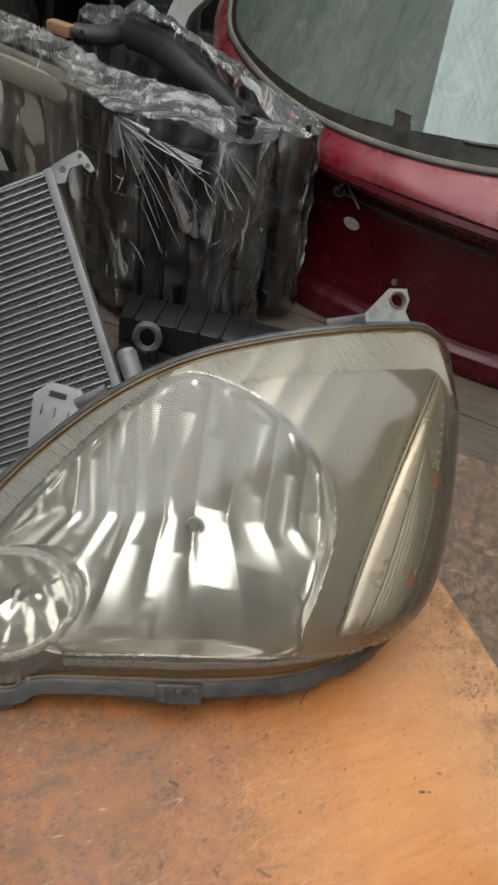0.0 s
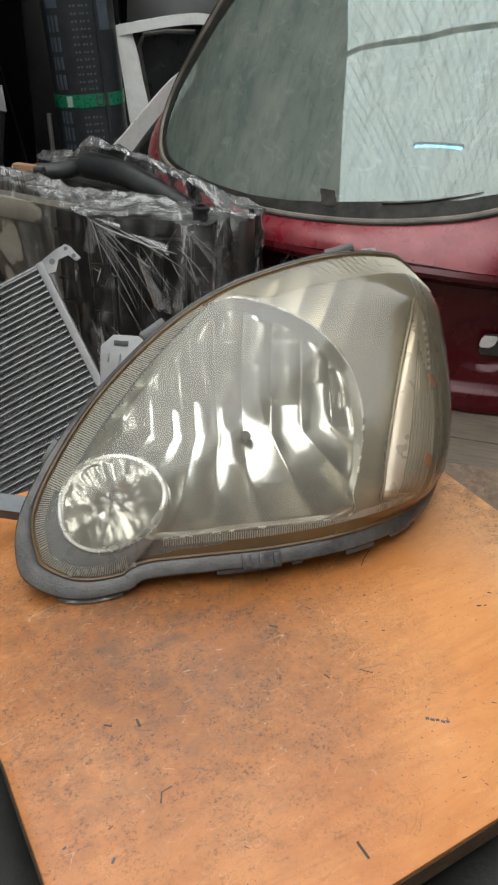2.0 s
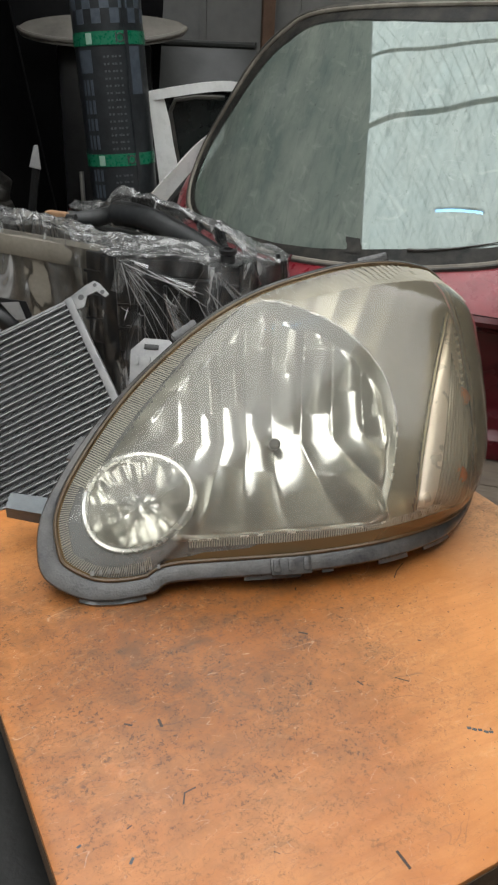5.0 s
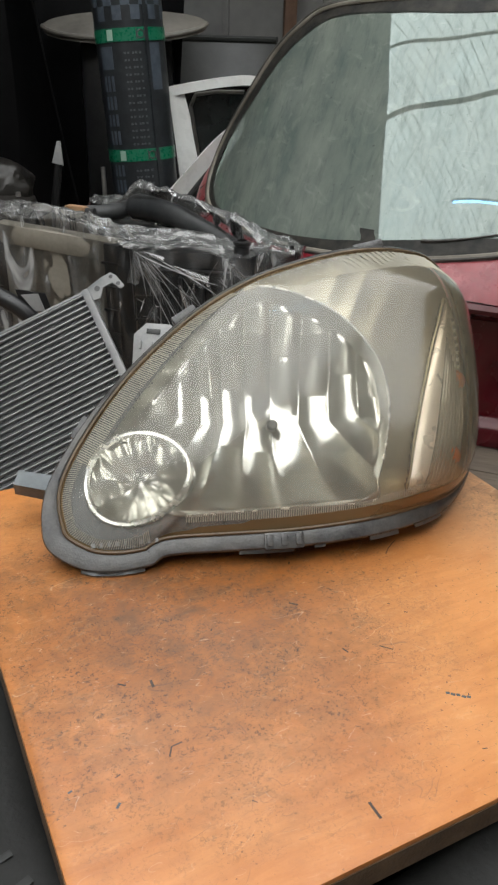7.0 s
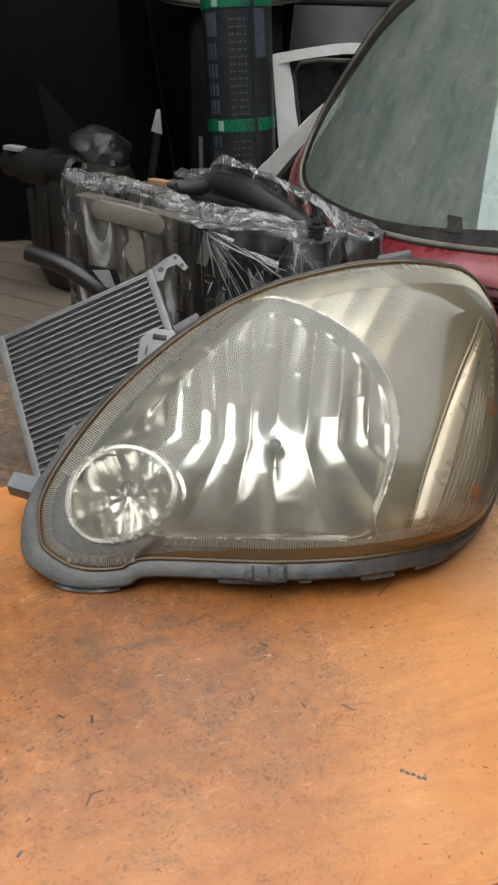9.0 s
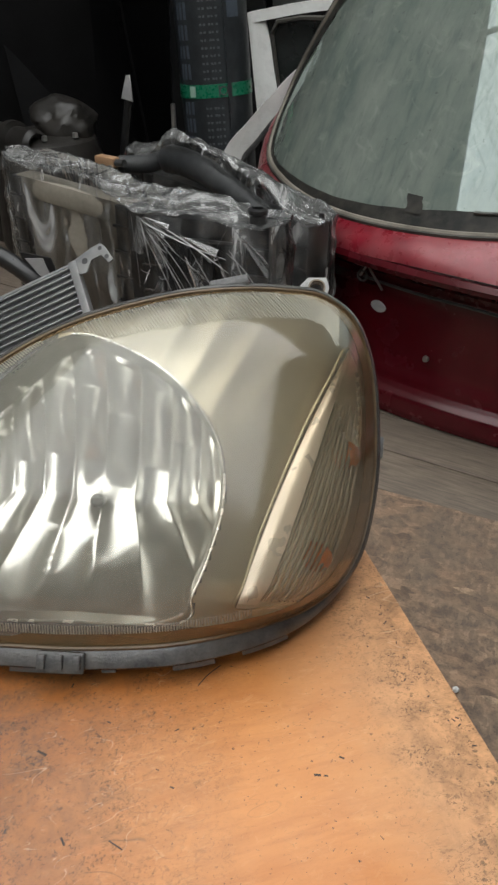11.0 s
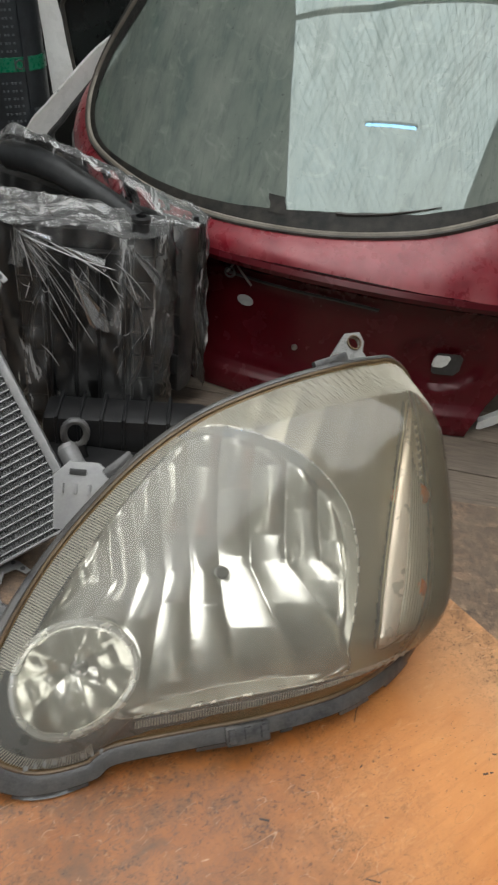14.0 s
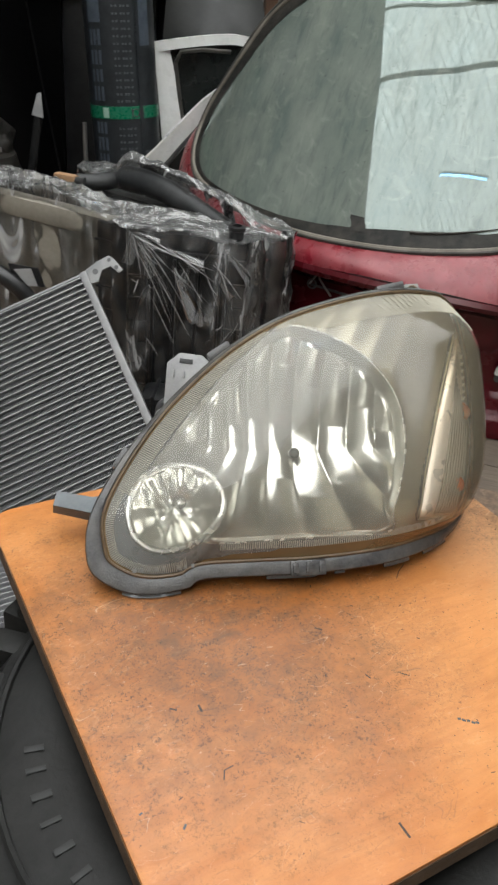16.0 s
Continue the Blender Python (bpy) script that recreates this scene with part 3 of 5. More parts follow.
build_mesh_and_cables()

lamp = thing("tube_lamp", "lit cold-white tube lamp hung below the ceiling", "ceiling lamp", pose(0.0, 0.52, 2.585, 0, 0, PLANK_TURN - 3))
part("lamp_body", box((0, 0, 0.03), (0.62, 0.016, 0.03), 0.004), PALE_PLASTIC, lamp)
part("glass_tube", tube([(-0.29, 0, 0), (0.29, 0, 0)], 0.008, 12), TUBE_GLOW, lamp, "glowing blue-white tube")


# ---- the board on its tyre ----
def build_tyre():
    r, w = 0.262, 0.295
    t = thing("tyre", "black off-road tyre with chunky tread lying flat on the floor", "tyre", pose(-0.008, 0.142, 0.002))
    prof = [(0.135, 0.02), (0.15, 0.006), (0.19, 0.0), (0.225, 0.012), (0.243, 0.04), (0.247, 0.09), (0.247, 0.2), (0.243, 0.252), (0.225, 0.281), (0.19, 0.2925), (0.15, 0.287), (0.135, 0.272), (0.128, 0.2), (0.128, 0.09)]
    part("carcass", lathe(prof, 72, True), TYRE, t)
    part("bead_groove", tube([(0.214 * math.cos(k * math.pi / 36), 0.214 * math.sin(k * math.pi / 36), 0.2865) for k in range(72)], 0.0028, 6, True), TYRE, t)
    lug = bmesh.new()
    add_box(lug, (0.247, 0, 0.235), (0.032, 0.026, 0.075), 0.004)
    add_box(lug, (0.2335, 0, 0.272), (0.030, 0.024, 0.020), 0.004)
    me = None
    for k in range(34):
        turn = pose(0, 0, 0, 0, 0, k * 360 / 34)
        if me is None:
            ob = part("tread_lug", lug, TYRE, t)
            me = ob.data
        else:
            ob = new("tread_lug", me)
            ob.parent = t
        ob.matrix_local = turn
    low = box((0.247, 0, 0.1), (0.034, 0.032, 0.14), 0.004)
    ob = part("side_lug", low, TYRE, t)
    for k in range(1, 34):
        o = new("side_lug", ob.data)
        o.parent, o.matrix_local = t, pose(0, 0, 0, 0, 0, (k + 0.5) * 360 / 34)
    for k, (size, at) in enumerate(((0.016, 188), (0.013, 193), (0.018, 199), (0.012, 205), (0.016, 211), (0.014, 217), (0.017, 223))):
        a = radians(at)
        part("sidewall_mark", box((0, 0, 0), (0.013, size * 0.30, 0.0010), 0.0003), TYRE_MARK, t, m=pose(0.188 * math.cos(a), 0.188 * math.sin(a), 0.2928, 0, 0, at))


build_tyre()

BOARD_C = Vector((0.0275, 0.2335))
BOARD_TURN = 21.6


def build_board():
    b = thing("wooden_board", "worn orange varnished plywood board, scratched and stained, on a tyre", "board", pose(BOARD_C.x, BOARD_C.y, BOARD_TOP - 0.02, 0, 0, BOARD_TURN))
    w, d, th = 0.447, 0.430, 0.020
    knots = []
    for cx, cy, a0, r in ((1, -1, -90, 0.006), (1, 1, 0, 0.01), (-1, 1, 90, 0.022), (-1, -1, 180, 0.006)):
        for k in range(6):
            a = radians(a0 + 18 * k)
            knots.append((cx * (w / 2 - r) + r * math.cos(a), cy * (d / 2 - r) + r * math.sin(a)))
    part("core", prism(knots, th - 0.004), PLY_EDGE, b, "dark dirty plywood edge")
    part("face_veneer", prism([(x * 0.9985, y * 0.9985) for x, y in knots], 0.0042, pose(0, 0, th - 0.0042), bevel=0.0009), PLYWOOD, b)
    inv = pose(BOARD_C.x, BOARD_C.y, BOARD_TOP, 0, 0, BOARD_TURN).inverted()

    def scuff(name, pts, r, mat):
        r *= 0.62
        loc = [inv @ Vector((x, y, BOARD_TOP)) for x, y in pts]
        bm = tube([(p.x, p.y, 0.0) for p in loc], r, 6)
        bmesh.ops.transform(bm, matrix=Matrix.Diagonal((1, 1, 0.12, 1)), verts=bm.verts)
        bmesh.ops.translate(bm, vec=(0, 0, th), verts=bm.verts)
        part(name, bm, mat, b)

    ink = worn("dark_gouge", (0.035, 0.024, 0.02), (0.09, 0.06, 0.045), 200, 0.7)
    grey = worn("grey_paint_mark", (0.05, 0.056, 0.062), (0.115, 0.118, 0.12), 200, 0.5)
    pale = worn("pale_chip", (0.45, 0.36, 0.27), (0.6, 0.5, 0.4), 200, 0.7)
    for k, (x, y) in enumerate(((0.098, 0.107), (0.101, 0.1055), (0.104, 0.105), (0.1072, 0.1032), (0.110, 0.103))):
        scuff("paint_mark", [(x - 0.0012, y + 0.0008 * (k % 2)), (x, y), (x + 0.0012, y - 0.0004)], 0.0018, grey)
    return b, scuff, ink, grey, pale


board, scuff, INK, GREY_MARK, PALE_MARK = build_board()


# ---- the headlamp ----
LAMP = Matrix(((1, 0, 0, 0), (0, 0.63, -0.777, 0.24), (0, 0.777, 0.63, 0.3155), (0, 0, 0, 1)))
OUTER = spline([(-.167, .037), (-.161, .017), (-.138, .003), (-.114, 0), (-.086, .004), (-.072, .011), (-.025, .013), (.027, .015), (.09, .023), (.146, .040), (.177, .062), (.197, .092), (.206, .13), (.208, .172), (.202, .225), (.187, .260), (.162, .273), (.135, .271), (.095, .264), (.045, .252), (-.005, .234), (-.05, .206), (-.093, .167), (-.125, .130), (-.149, .094), (-.164, .063)], 192)
OUTER = [(p.x, p.y) for p in OUTER]
BOWL = [(p.x, p.y) for p in spline([(-.069, .041), (.008, .0435), (.083, .048), (.0905, .066), (.099, .092), (.105, .127), (.098, .164), (.071, .197), (.033, .218), (-.004, .2225), (-.042, .193), (-.081, .150), (-.117, .098), (-.097, .104), (-.071, .096), (-.057, .074), (-.060, .056)], 272)]
RING = [(-.0945 + .0385 * math.cos(k * math.pi / 32) - 0.004 * math.sin(k * math.pi / 32) ** 2, .0695 + .0345 * math.sin(k * math.pi / 32) + .12 * (.0385 * math.cos(k * math.pi / 32))) for k in range(64)]
SIGNAL = [(p.x, p.y) for p in spline([(.178, .239), (.1875, .224), (.1915, .195), (.191, .160), (.187, .128), (.179, .098), (.165, .071), (.142, .061), (.1165, .0575), (.1205, .073), (.1295, .110), (.151, .175), (.1675, .215)], 104)]
MID = (.03, .135)


def face_c(a):
    """The run of the lamp's face, which sweeps back at the wing."""
    return 0.013 - 4.2 * max(0.0, a - 0.06) ** 2


def above_board(a, b, c, gap=0.0008):
    return max(c, (gap - 0.777 * b) / 0.63)


def lens_c(a, b, s):
    """The lens bulges gently over the face and stands almost square at the wing."""
    k = max(0.0, min(1.0, (a - 0.07) / 0.11)) * max(0.0, min(1.0, (0.300 - b) / 0.090))
    k = k * k * (3 - 2 * k)
    left = 1.0 - 0.35 * max(0.0, min(1.0, (-0.06 - a) / 0.1))
    return face_c(a) - 0.008 + (0.030 + 0.046 * k) * left * (1 - s ** (2.6 + 6.4 * k))


def about(p, s, mid=MID):
    return mid[0] + s * (p[0] - mid[0]), mid[1] + s * (p[1] - mid[1])


def ring_patch(loop, mid, rings, height, bm=None):
    """A dish inside a loop: height(a, b, s), s from 1 at the edge to 0 in the middle."""
    bm = bm or bmesh.new()
    rows = []
    for j in range(rings):
        s = 1 - j / rings
        rows.append([bm.verts.new((*about(p, s, mid), height(*about(p, s, mid), s))) for p in loop])
    tip = bm.verts.new((*mid, height(*mid, 0)))
    n = len(loop)
    for a, b in zip(rows, rows[1:]):
        for i in range(n):
            k = (i + 1) % n
            bm.faces.new((a[i], a[k], b[k], b[i]))
    for i in range(n):
        bm.faces.new((rows[-1][i], rows[-1][(i + 1) % n], tip))
    return bm


def loft(loops, cap_last=True):
    bm = bmesh.new()
    rows = [[bm.verts.new(p) for p in loop] for loop in loops]
    n = len(rows[0])
    for a, b in zip(rows, rows[1:]):
        for i in range(n):
            k = (i + 1) % n
            bm.faces.new((a[i], a[k], b[k], b[i]))
    if cap_last:
        bm.faces.new(rows[-1])
    return bm


def inset(loop, d):
    """The loop moved inwards by d."""
    n, out = len(loop), []
    for i, p in enumerate(loop):
        a, b = loop[i - 2], loop[(i + 2) % n]
        tx, ty = b[0] - a[0], b[1] - a[1]
        l = math.hypot(tx, ty) or 1
        out.append((p[0] - ty / l * d, p[1] + tx / l * d))
    return out


def flange_wide(a, b):
    """How broad the flange is: broad below and at the nose, narrow above."""
    low = max(0.0, min(1.0, (0.085 - b) / 0.06)) * max(0.0, min(1.0, (0.20 - a) / 0.04))
    nose = max(0.0, min(1.0, (-0.10 - a) / 0.05))
    return 0.0036 + 0.0089 * low * low * (3 - 2 * low) + 0.0035 * nose


def inset_by(loop, extra=0.0, k=1.0):
    wide = [flange_wide(*p) for p in loop]
    n = len(loop)
    wide = [sum(wide[(i + o) % n] for o in range(-5, 6)) / 11 for i in range(n)]
    out = []
    for i, p in enumerate(loop):
        a, b = loop[i - 2], loop[(i + 2) % n]
        tx, ty = b[0] - a[0], b[1] - a[1]
        l = math.hypot(tx, ty) or 1
        d = wide[i] * k + extra
        out.append((p[0] - ty / l * d, p[1] + tx / l * d))
    return out


def build_headlamp():
    h = thing("headlamp", "used car headlamp with hazed yellowed lens, standing on a wooden board", "headlamp", LAMP)

    def lift(loop, dc, gap=0.0008):
        return [(a, b, above_board(a, b, face_c(a) + dc, gap)) for a, b in loop]

    rim_in = inset_by(OUTER, 0.0008)
    lip = inset_by(OUTER, 0.0, 0.75)
    back = [about(p, 0.86) for p in OUTER]
    back2 = [about(p, 0.66) for p in OUTER]
    part("flange", loft([lift(rim_in, -0.014), lift(rim_in, -0.0075), lift(lip, -0.006), lift(inset(OUTER, 0.0012), -0.007), lift(OUTER, -0.009), lift(OUTER, -0.0145), lift(lip, -0.0155)], False), FLANGE, h, "clear grey plastic flange round the lens")
    body = [lift(inset(OUTER, 0.004), -0.016), lift(inset(OUTER, 0.004), -0.028)]
    for loop, depth in ((back, -0.05), (back, -0.075), (back2, -0.105), (back2, -0.125)):
        body.append([(a, b, above_board(a, b, 0.3 * face_c(a) + depth)) for a, b in loop])
    part("housing", loft(body), HOUSING, h, "grey plastic lamp housing")
    part("sealant", tube([(a, b, face_c(a) - 0.0062) for a, b in inset_by(OUTER, 0.0008)], 0.0013, 6, True), SEAL, h, "brown aged sealant line")
    lens_edge = inset_by(OUTER, 0.0004)
    part("lens", ring_patch(lens_edge, MID, 30, lens_c), LENS, h, "hazed yellowed clear plastic lens")

    # browned outer edge of the lens, widest below
    def edge_wide(a, b):
        return 0.0100 if b < 0.06 and a > -0.06 else (0.011 if a > 0.155 else 0.0035)

    def brown(u, v):
        i = round(u * 192) % 192
        a, b = lens_edge[i]
        wide = (edge_wide(*lens_edge[i - 6]) + edge_wide(*lens_edge[(i + 6) % 192]) + edge_wide(a, b)) / 3
        d = math.hypot(a - MID[0], b - MID[1])
        sc = 1 - wide * v / d
        q = about((a, b), sc)
        return (*q, lens_c(*q, sc) + 0.0006)

    part("lens_edge", sheet(brown, 192, 6, True), BROWN_EDGE, h, "browned aged edge of the lens")

    # bezel: what shows between the reflectors
    keep = inset_by(OUTER, 0.002)
    step = 0.0024
    upper, dark = bmesh.new(), bmesh.new()
    groups = {"up": (upper, {}), "dark": (dark, {})}
    inner = inset(OUTER, 0.0165)

    def place(kind, i, j):
        mesh, seen = groups[kind]
        if (i, j) not in seen:
            a, b = -0.17 + i * step, j * step
            c = face_c(a) - 0.0085
            if kind == "up":
                c -= 0.075 * max(0.0, min(0.10, 0.175 - b)) * min(1.0, max(0.0, (b - 0.046) / 0.03))
                k = min(1.0, max(0.0, (b - 0.125) / 0.12))
                k = k * k * (3 - 2 * k) * min(1.0, max(0.0, (a + 0.01) / 0.05))
                c -= k * (0.007 + 0.0013 * abs(math.sin((a * 0.90 + (0.25 - b) * 0.42) * math.pi / 0.0225)))
            seen[i, j] = mesh.verts.new((a, b, c))
        return seen[i, j]

    for i in range(160):
        for j in range(116):
            q = (-0.17 + (i + 0.5) * step, (j + 0.5) * step)
            if not inside(q, keep) or inside(q, BOWL) or inside(q, RING) or inside(q, SIGNAL):
                continue
            if q[0] < -0.055 or q[1] < 0.046 or (q[0] < -0.01 and not inside(q, inner)):
                kind = "dark"
            else:
                kind = "up"
            groups[kind][0].faces.new([place(kind, *c) for c in ((i, j), (i + 1, j), (i + 1, j + 1), (i, j + 1))])
    part("bezel", upper, BEZEL, h, "dull cream-silver bezel with soft upper flutes")
    part("nose_mask", dark, MASK, h, "dark grey mask round the side lamp")

    # main reflector: broad upright facets above, flutes fanning out below
    rng = random.Random(5)
    tilt = {(i, j): (rng.uniform(-1, 1), rng.uniform(-1, 1)) for i in range(-20, 20) for j in range(-6, 20)}

    def bowl_c(a, b, s):
        rim = face_c(a) - 0.0060
        r = math.hypot(a - 0.012, b - 0.136)
        reach = 0.107 + 0.026 * max(0.0, min(1.0, (0.01 - a) / 0.11))
        # the facets stand upright above and fan out below
        x = 0.012 + (a - 0.012) / (1 + 11 * max(0.0, 0.122 - b))
        u = (x + 0.0035 * math.sin(38 * a + 11 * b) + 0.004) / 0.0215
        fu = u - math.floor(u)
        v = (b + 0.10 * a + 0.02) / 0.050 + 0.8 * tilt[math.floor(u), 0][0]
        fv = v - math.floor(v)
        ta, tb = tilt[math.floor(u), math.floor(v)]
        across = 1 - (2 * fu - 1) ** 2
        pillow = (0.0022 + 0.0007 * tilt[math.floor(u), 0][1] + 0.0016 * (1 - (2 * fv - 1) ** 2)) * across * (1 + 1.2 * max(0.0, min(1.0, (b - 0.125) / 0.05)))
        lean = 0.0016 * (ta * (fu - 0.5) + tb * (fv - 0.5)) * 16 * (fu - fu * fu) * (fv - fv * fv)
        dish = rim - 0.058 * (1 - (r / reach) ** 2) + (pillow + lean) * min(1.0, r / 0.02) * min(1.0, (1 - s) * 12)
        # the fluted shelf that joins the dish to its lower rim
        low = max(0.0, min(1.0, (0.078 - b) / 0.022)) * max(0.0, min(1.0, (s - 0.95) / 0.05))
        fan = 0.0011 * abs(math.sin(x * 420)) * math.sin(math.pi * low)
        edge = max(0.0, min(1.0, (s - 0.955) / 0.045))
        low = max(low, edge * edge)
        return dish * (1 - low) + rim * low + fan

    refl = part("main_reflector", ring_patch(BOWL, (0.012, 0.118), 90, bowl_c), CHROME, h, "hazy silver reflector bowl with upright facets")
    right = [q for q in BOWL if q[0] > 0.0 or q[1] < 0.05]
    right = sorted(right, key=lambda q: (math.atan2(q[1] - 0.118, q[0] - 0.012) + 2.6) % (2 * math.pi))
    part("reflector_rim", tube([(a, b, face_c(a) - 0.0052) for a, b in right], 0.0009, 6), RIM_BRIGHT, refl, "thin bright rim")

    bulb = part("main_bulb", lathe([(0.0, 0.034), (0.005, 0.033), (0.0085, 0.028), (0.0085, 0.0), (0.012, -0.002), (0.017, -0.003), (0.017, -0.010), (0.0, -0.010)], 24), BULB_GLASS, h, "clear glass bulb", m=pose(0.014, 0.120, -0.056) @ Matrix.Diagonal((0.5, 0.5, 0.5, 1)))
    part("shield", lathe([(0.0, 0.040), (0.006, 0.0395), (0.0095, 0.036), (0.0095, 0.022), (0.0088, 0.022), (0.0088, 0.034), (0.0, 0.0375)], 24), BLACK_CAP, bulb, "small dark glare shield")
    part("socket_ring", lathe([(0.0165, -0.004), (0.024, -0.002), (0.026, -0.008), (0.0165, -0.010)], 28, True), CHROME, bulb, "bright socket collar")

    # side lamp
    def small_c(a, b, s):
        ang = math.atan2(b - 0.07, a + 0.095)
        return face_c(a) - 0.0065 - 0.026 * (1 - s ** 2) + (0.0020 * abs(math.sin(ang * 5)) * s + 0.0007 * math.cos((a + 0.3 * b) * 380)) * min(1.0, (1 - s) * 8)

    side = part("side_reflector", ring_patch(RING, (-0.095, 0.0695), 26, small_c), CHROME_SMALL, h, "small round faceted reflector")
    part("ring", tube([(a, b, face_c(a) - 0.0045) for a, b in RING], 0.0029, 8, True), RIM_BRIGHT, side, "bright chrome ring")
    part("side_bulb", lathe([(0.0, 0.017), (0.0035, 0.0165), (0.006, 0.012), (0.0055, 0.004), (0.004, -0.006), (0.0, -0.006)], 20), BULB_GLASS, side, "small clear bulb", m=pose(-0.092, 0.074, -0.012))

    # indicator in the wing: flank on the inner side, leaning flutes, two amber bulbs
    right_run = [(0.0565, 0.140), (0.062, 0.1535), (0.071, 0.165), (0.098, 0.179), (0.128, 0.187), (0.160, 0.191), (0.195, 0.1915), (0.224, 0.1875), (0.2395, 0.179)]

    def span_at(b):
        """The inner and outer end of the window at one height."""
        r = right_run[-1][1]
        for (b0, a0), (b1, a1) in zip(right_run, right_run[1:]):
            if b0 <= b <= b1:
                r = a0 + (a1 - a0) * (b - b0) / (b1 - b0)
                break
        left = 0.1165 + 0.352 * (b - 0.0575) - 0.0045 * math.sin(math.pi * max(0.0, min(1.0, (b - 0.0575) / 0.182)))
        return left, max(left + 0.0005, r)

    def window(f, b, lower=0.0):
        l, r = span_at(b)
        a = l + (r - l) * f
        return (a, b, face_c(a) - lower)

    def chamber(u, v):
        b = 0.058 + 0.1805 * v
        deep = 0.007 * (1 - (2 * u - 1) ** 2) * min(1.0, v * 7) * min(1.0, (1 - v) * 5)
        ridge = 0.0016 * abs(math.sin(math.pi * 9 * max(0.0, u - 0.3) / 0.7)) * min(1.0, v * 7) * min(1.0, (1 - v) * 5) if v < 0.78 else 0.0
        return window(u, b, 0.0068 + deep - ridge)

    sig = part("indicator_reflector", sheet(chamber, 96, 70), SIGNAL_GLARE, h, "tall silvery indicator reflector")
    part("indicator_rim", tube([(a, b, face_c(a) - 0.0066) for a, b in SIGNAL], 0.0008, 6, True), BEZEL, sig)
    def blade(u, v, t=0.0):
        b = 0.061 + 0.172 * v
        l, r = span_at(b)
        wide = (r - l) * (0.34 - 0.06 * v)
        a = l + 0.0006 + wide * u
        return (a, b, face_c(l) - 0.0058 + 0.0022 * math.sin(math.pi * u) - 0.25 * wide * u + t)

    part("indicator_blade", sheet(blade, 12, 40, False, -0.0020), FLANK_GLARE, sig, "bright silvered inner flank of the indicator")
    for b0, a0 in ((0.163, 0.1765), (0.092, 0.160)):
        part("indicator_bulb", lathe([(0.0, 0.020), (0.005, 0.019), (0.0085, 0.013), (0.008, 0.004), (0.0055, -0.008), (0.0, -0.008)], 20), AMBER, sig, "amber bulb glass", m=pose(a0, b0, face_c(a0) - 0.0215) @ Matrix.Diagonal((1.9, 1.3, 0.62, 1)))
    for k in range(9):
        f = 0.36 + 0.62 * k / 8
        top = 0.198 - 0.005 * k
        pts = [window(f, 0.0635 + (top - 0.0635) * j / 17, 0.0036) for j in range(18)]
        part("flute", tube(pts, [0.0009 + 0.0006 * min(1.0, 2.5 * (j + 1) / 17) for j in range(18)], 8), FLUTE, sig)
    # bright lozenges modelled for the row of highlights along the outer border
    for k in range(9):
        q = window(0.93, 0.166 + 0.0068 * k, 0.0058)
        part("bead", box((0, 0, 0), (0.0022, 0.0052, 0.0012), 0.0005), RIM_BRIGHT, sig, m=pose(*q, 0, 0, 16))

    # prism bands just under the lens edge: broad above, fine below and round the nose
    bm = bmesh.new()
    band_in = inset_by(OUTER, 0.0030)
    fine, left_over = [], 0.0
    for p, q in zip(band_in, band_in[1:] + band_in[:1]):
        run = math.hypot(q[0] - p[0], q[1] - p[1])
        while left_over < run:
            fine.append((p[0] + (q[0] - p[0]) * left_over / run, p[1] + (q[1] - p[1]) * left_over / run))
            left_over += 0.00175
        left_over -= run

    def rib(run, r):
        line = []
        for q in run:
            turn = math.atan2(q[1] - MID[1], q[0] - MID[0])
            edge = min(lens_edge, key=lambda p: abs(math.remainder(math.atan2(p[1] - MID[1], p[0] - MID[0]) - turn, 2 * math.pi)))
            near = min(1.0, math.hypot(q[0] - MID[0], q[1] - MID[1]) / math.hypot(edge[0] - MID[0], edge[1] - MID[1]))
            line.append((*q, lens_c(*q, near) + 0.0009))
        tube(line, r, 4, bm=bm)

    broad = inset_by(OUTER, 0.0035)
    core = [(q[0], q[1]) for q in inset_by(OUTER, 0.0035 + 0.0200)]
    core = [(a - 0.003 * max(0.0, min(1.0, (a - 0.1) / 0.06)), b - 0.006 * max(0.0, min(1.0, (a - 0.02) / 0.12))) for a, b in core]
    for k in range(-20, 190):
        px, py = 0.78 * k * 0.0018 - 0.12, 0.62 * k * 0.0018 + 0.15
        run = []
        for j in range(-90, 130):
            q = (px + 0.62 * j * 0.0016, py - 0.78 * j * 0.0016)
            ok = -0.02 < q[0] < 0.172 and q[1] > 0.16 and inside(q, broad) and not inside(q, core) and not inside(q, BOWL) and not inside(q, SIGNAL)
            if ok:
                run.append(q)
            elif run:
                if len(run) > 3:
                    rib(run[::3] + [run[-1]], 0.00046)
                run = []
    for a, b in fine:
        top = b > 0.085 and a < -0.02
        low = b < 0.062 and -0.06 < a < 0.128
        nose = a < -0.085 and b <= 0.085 and not low
        if not (top or low or nose):
            continue
        if top:
            wide, dx, dy = 0.0135, 0.85, -0.52
        elif low:
            wide, dx, dy = 0.0055, 0.0, 1.0
            b += 0.0068
        else:
            wide = 0.0075
            dx, dy = -0.095 - a, 0.066 - b
            l = math.hypot(dx, dy)
            dx, dy = dx / l, dy / l
        e = (a + dx * wide, b + dy * wide)
        while wide > 0.004 and (inside(e, BOWL) or inside(e, RING)):
            wide -= 0.001
            e = (a + dx * wide, b + dy * wide)
        if inside(e, BOWL) or not inside(e, keep):
            continue
        rib([(a + dx * wide * t, b + dy * wide * t) for t in (0.04, 0.35, 0.7, 1.0)], 0.00030 if nose else 0.00045)
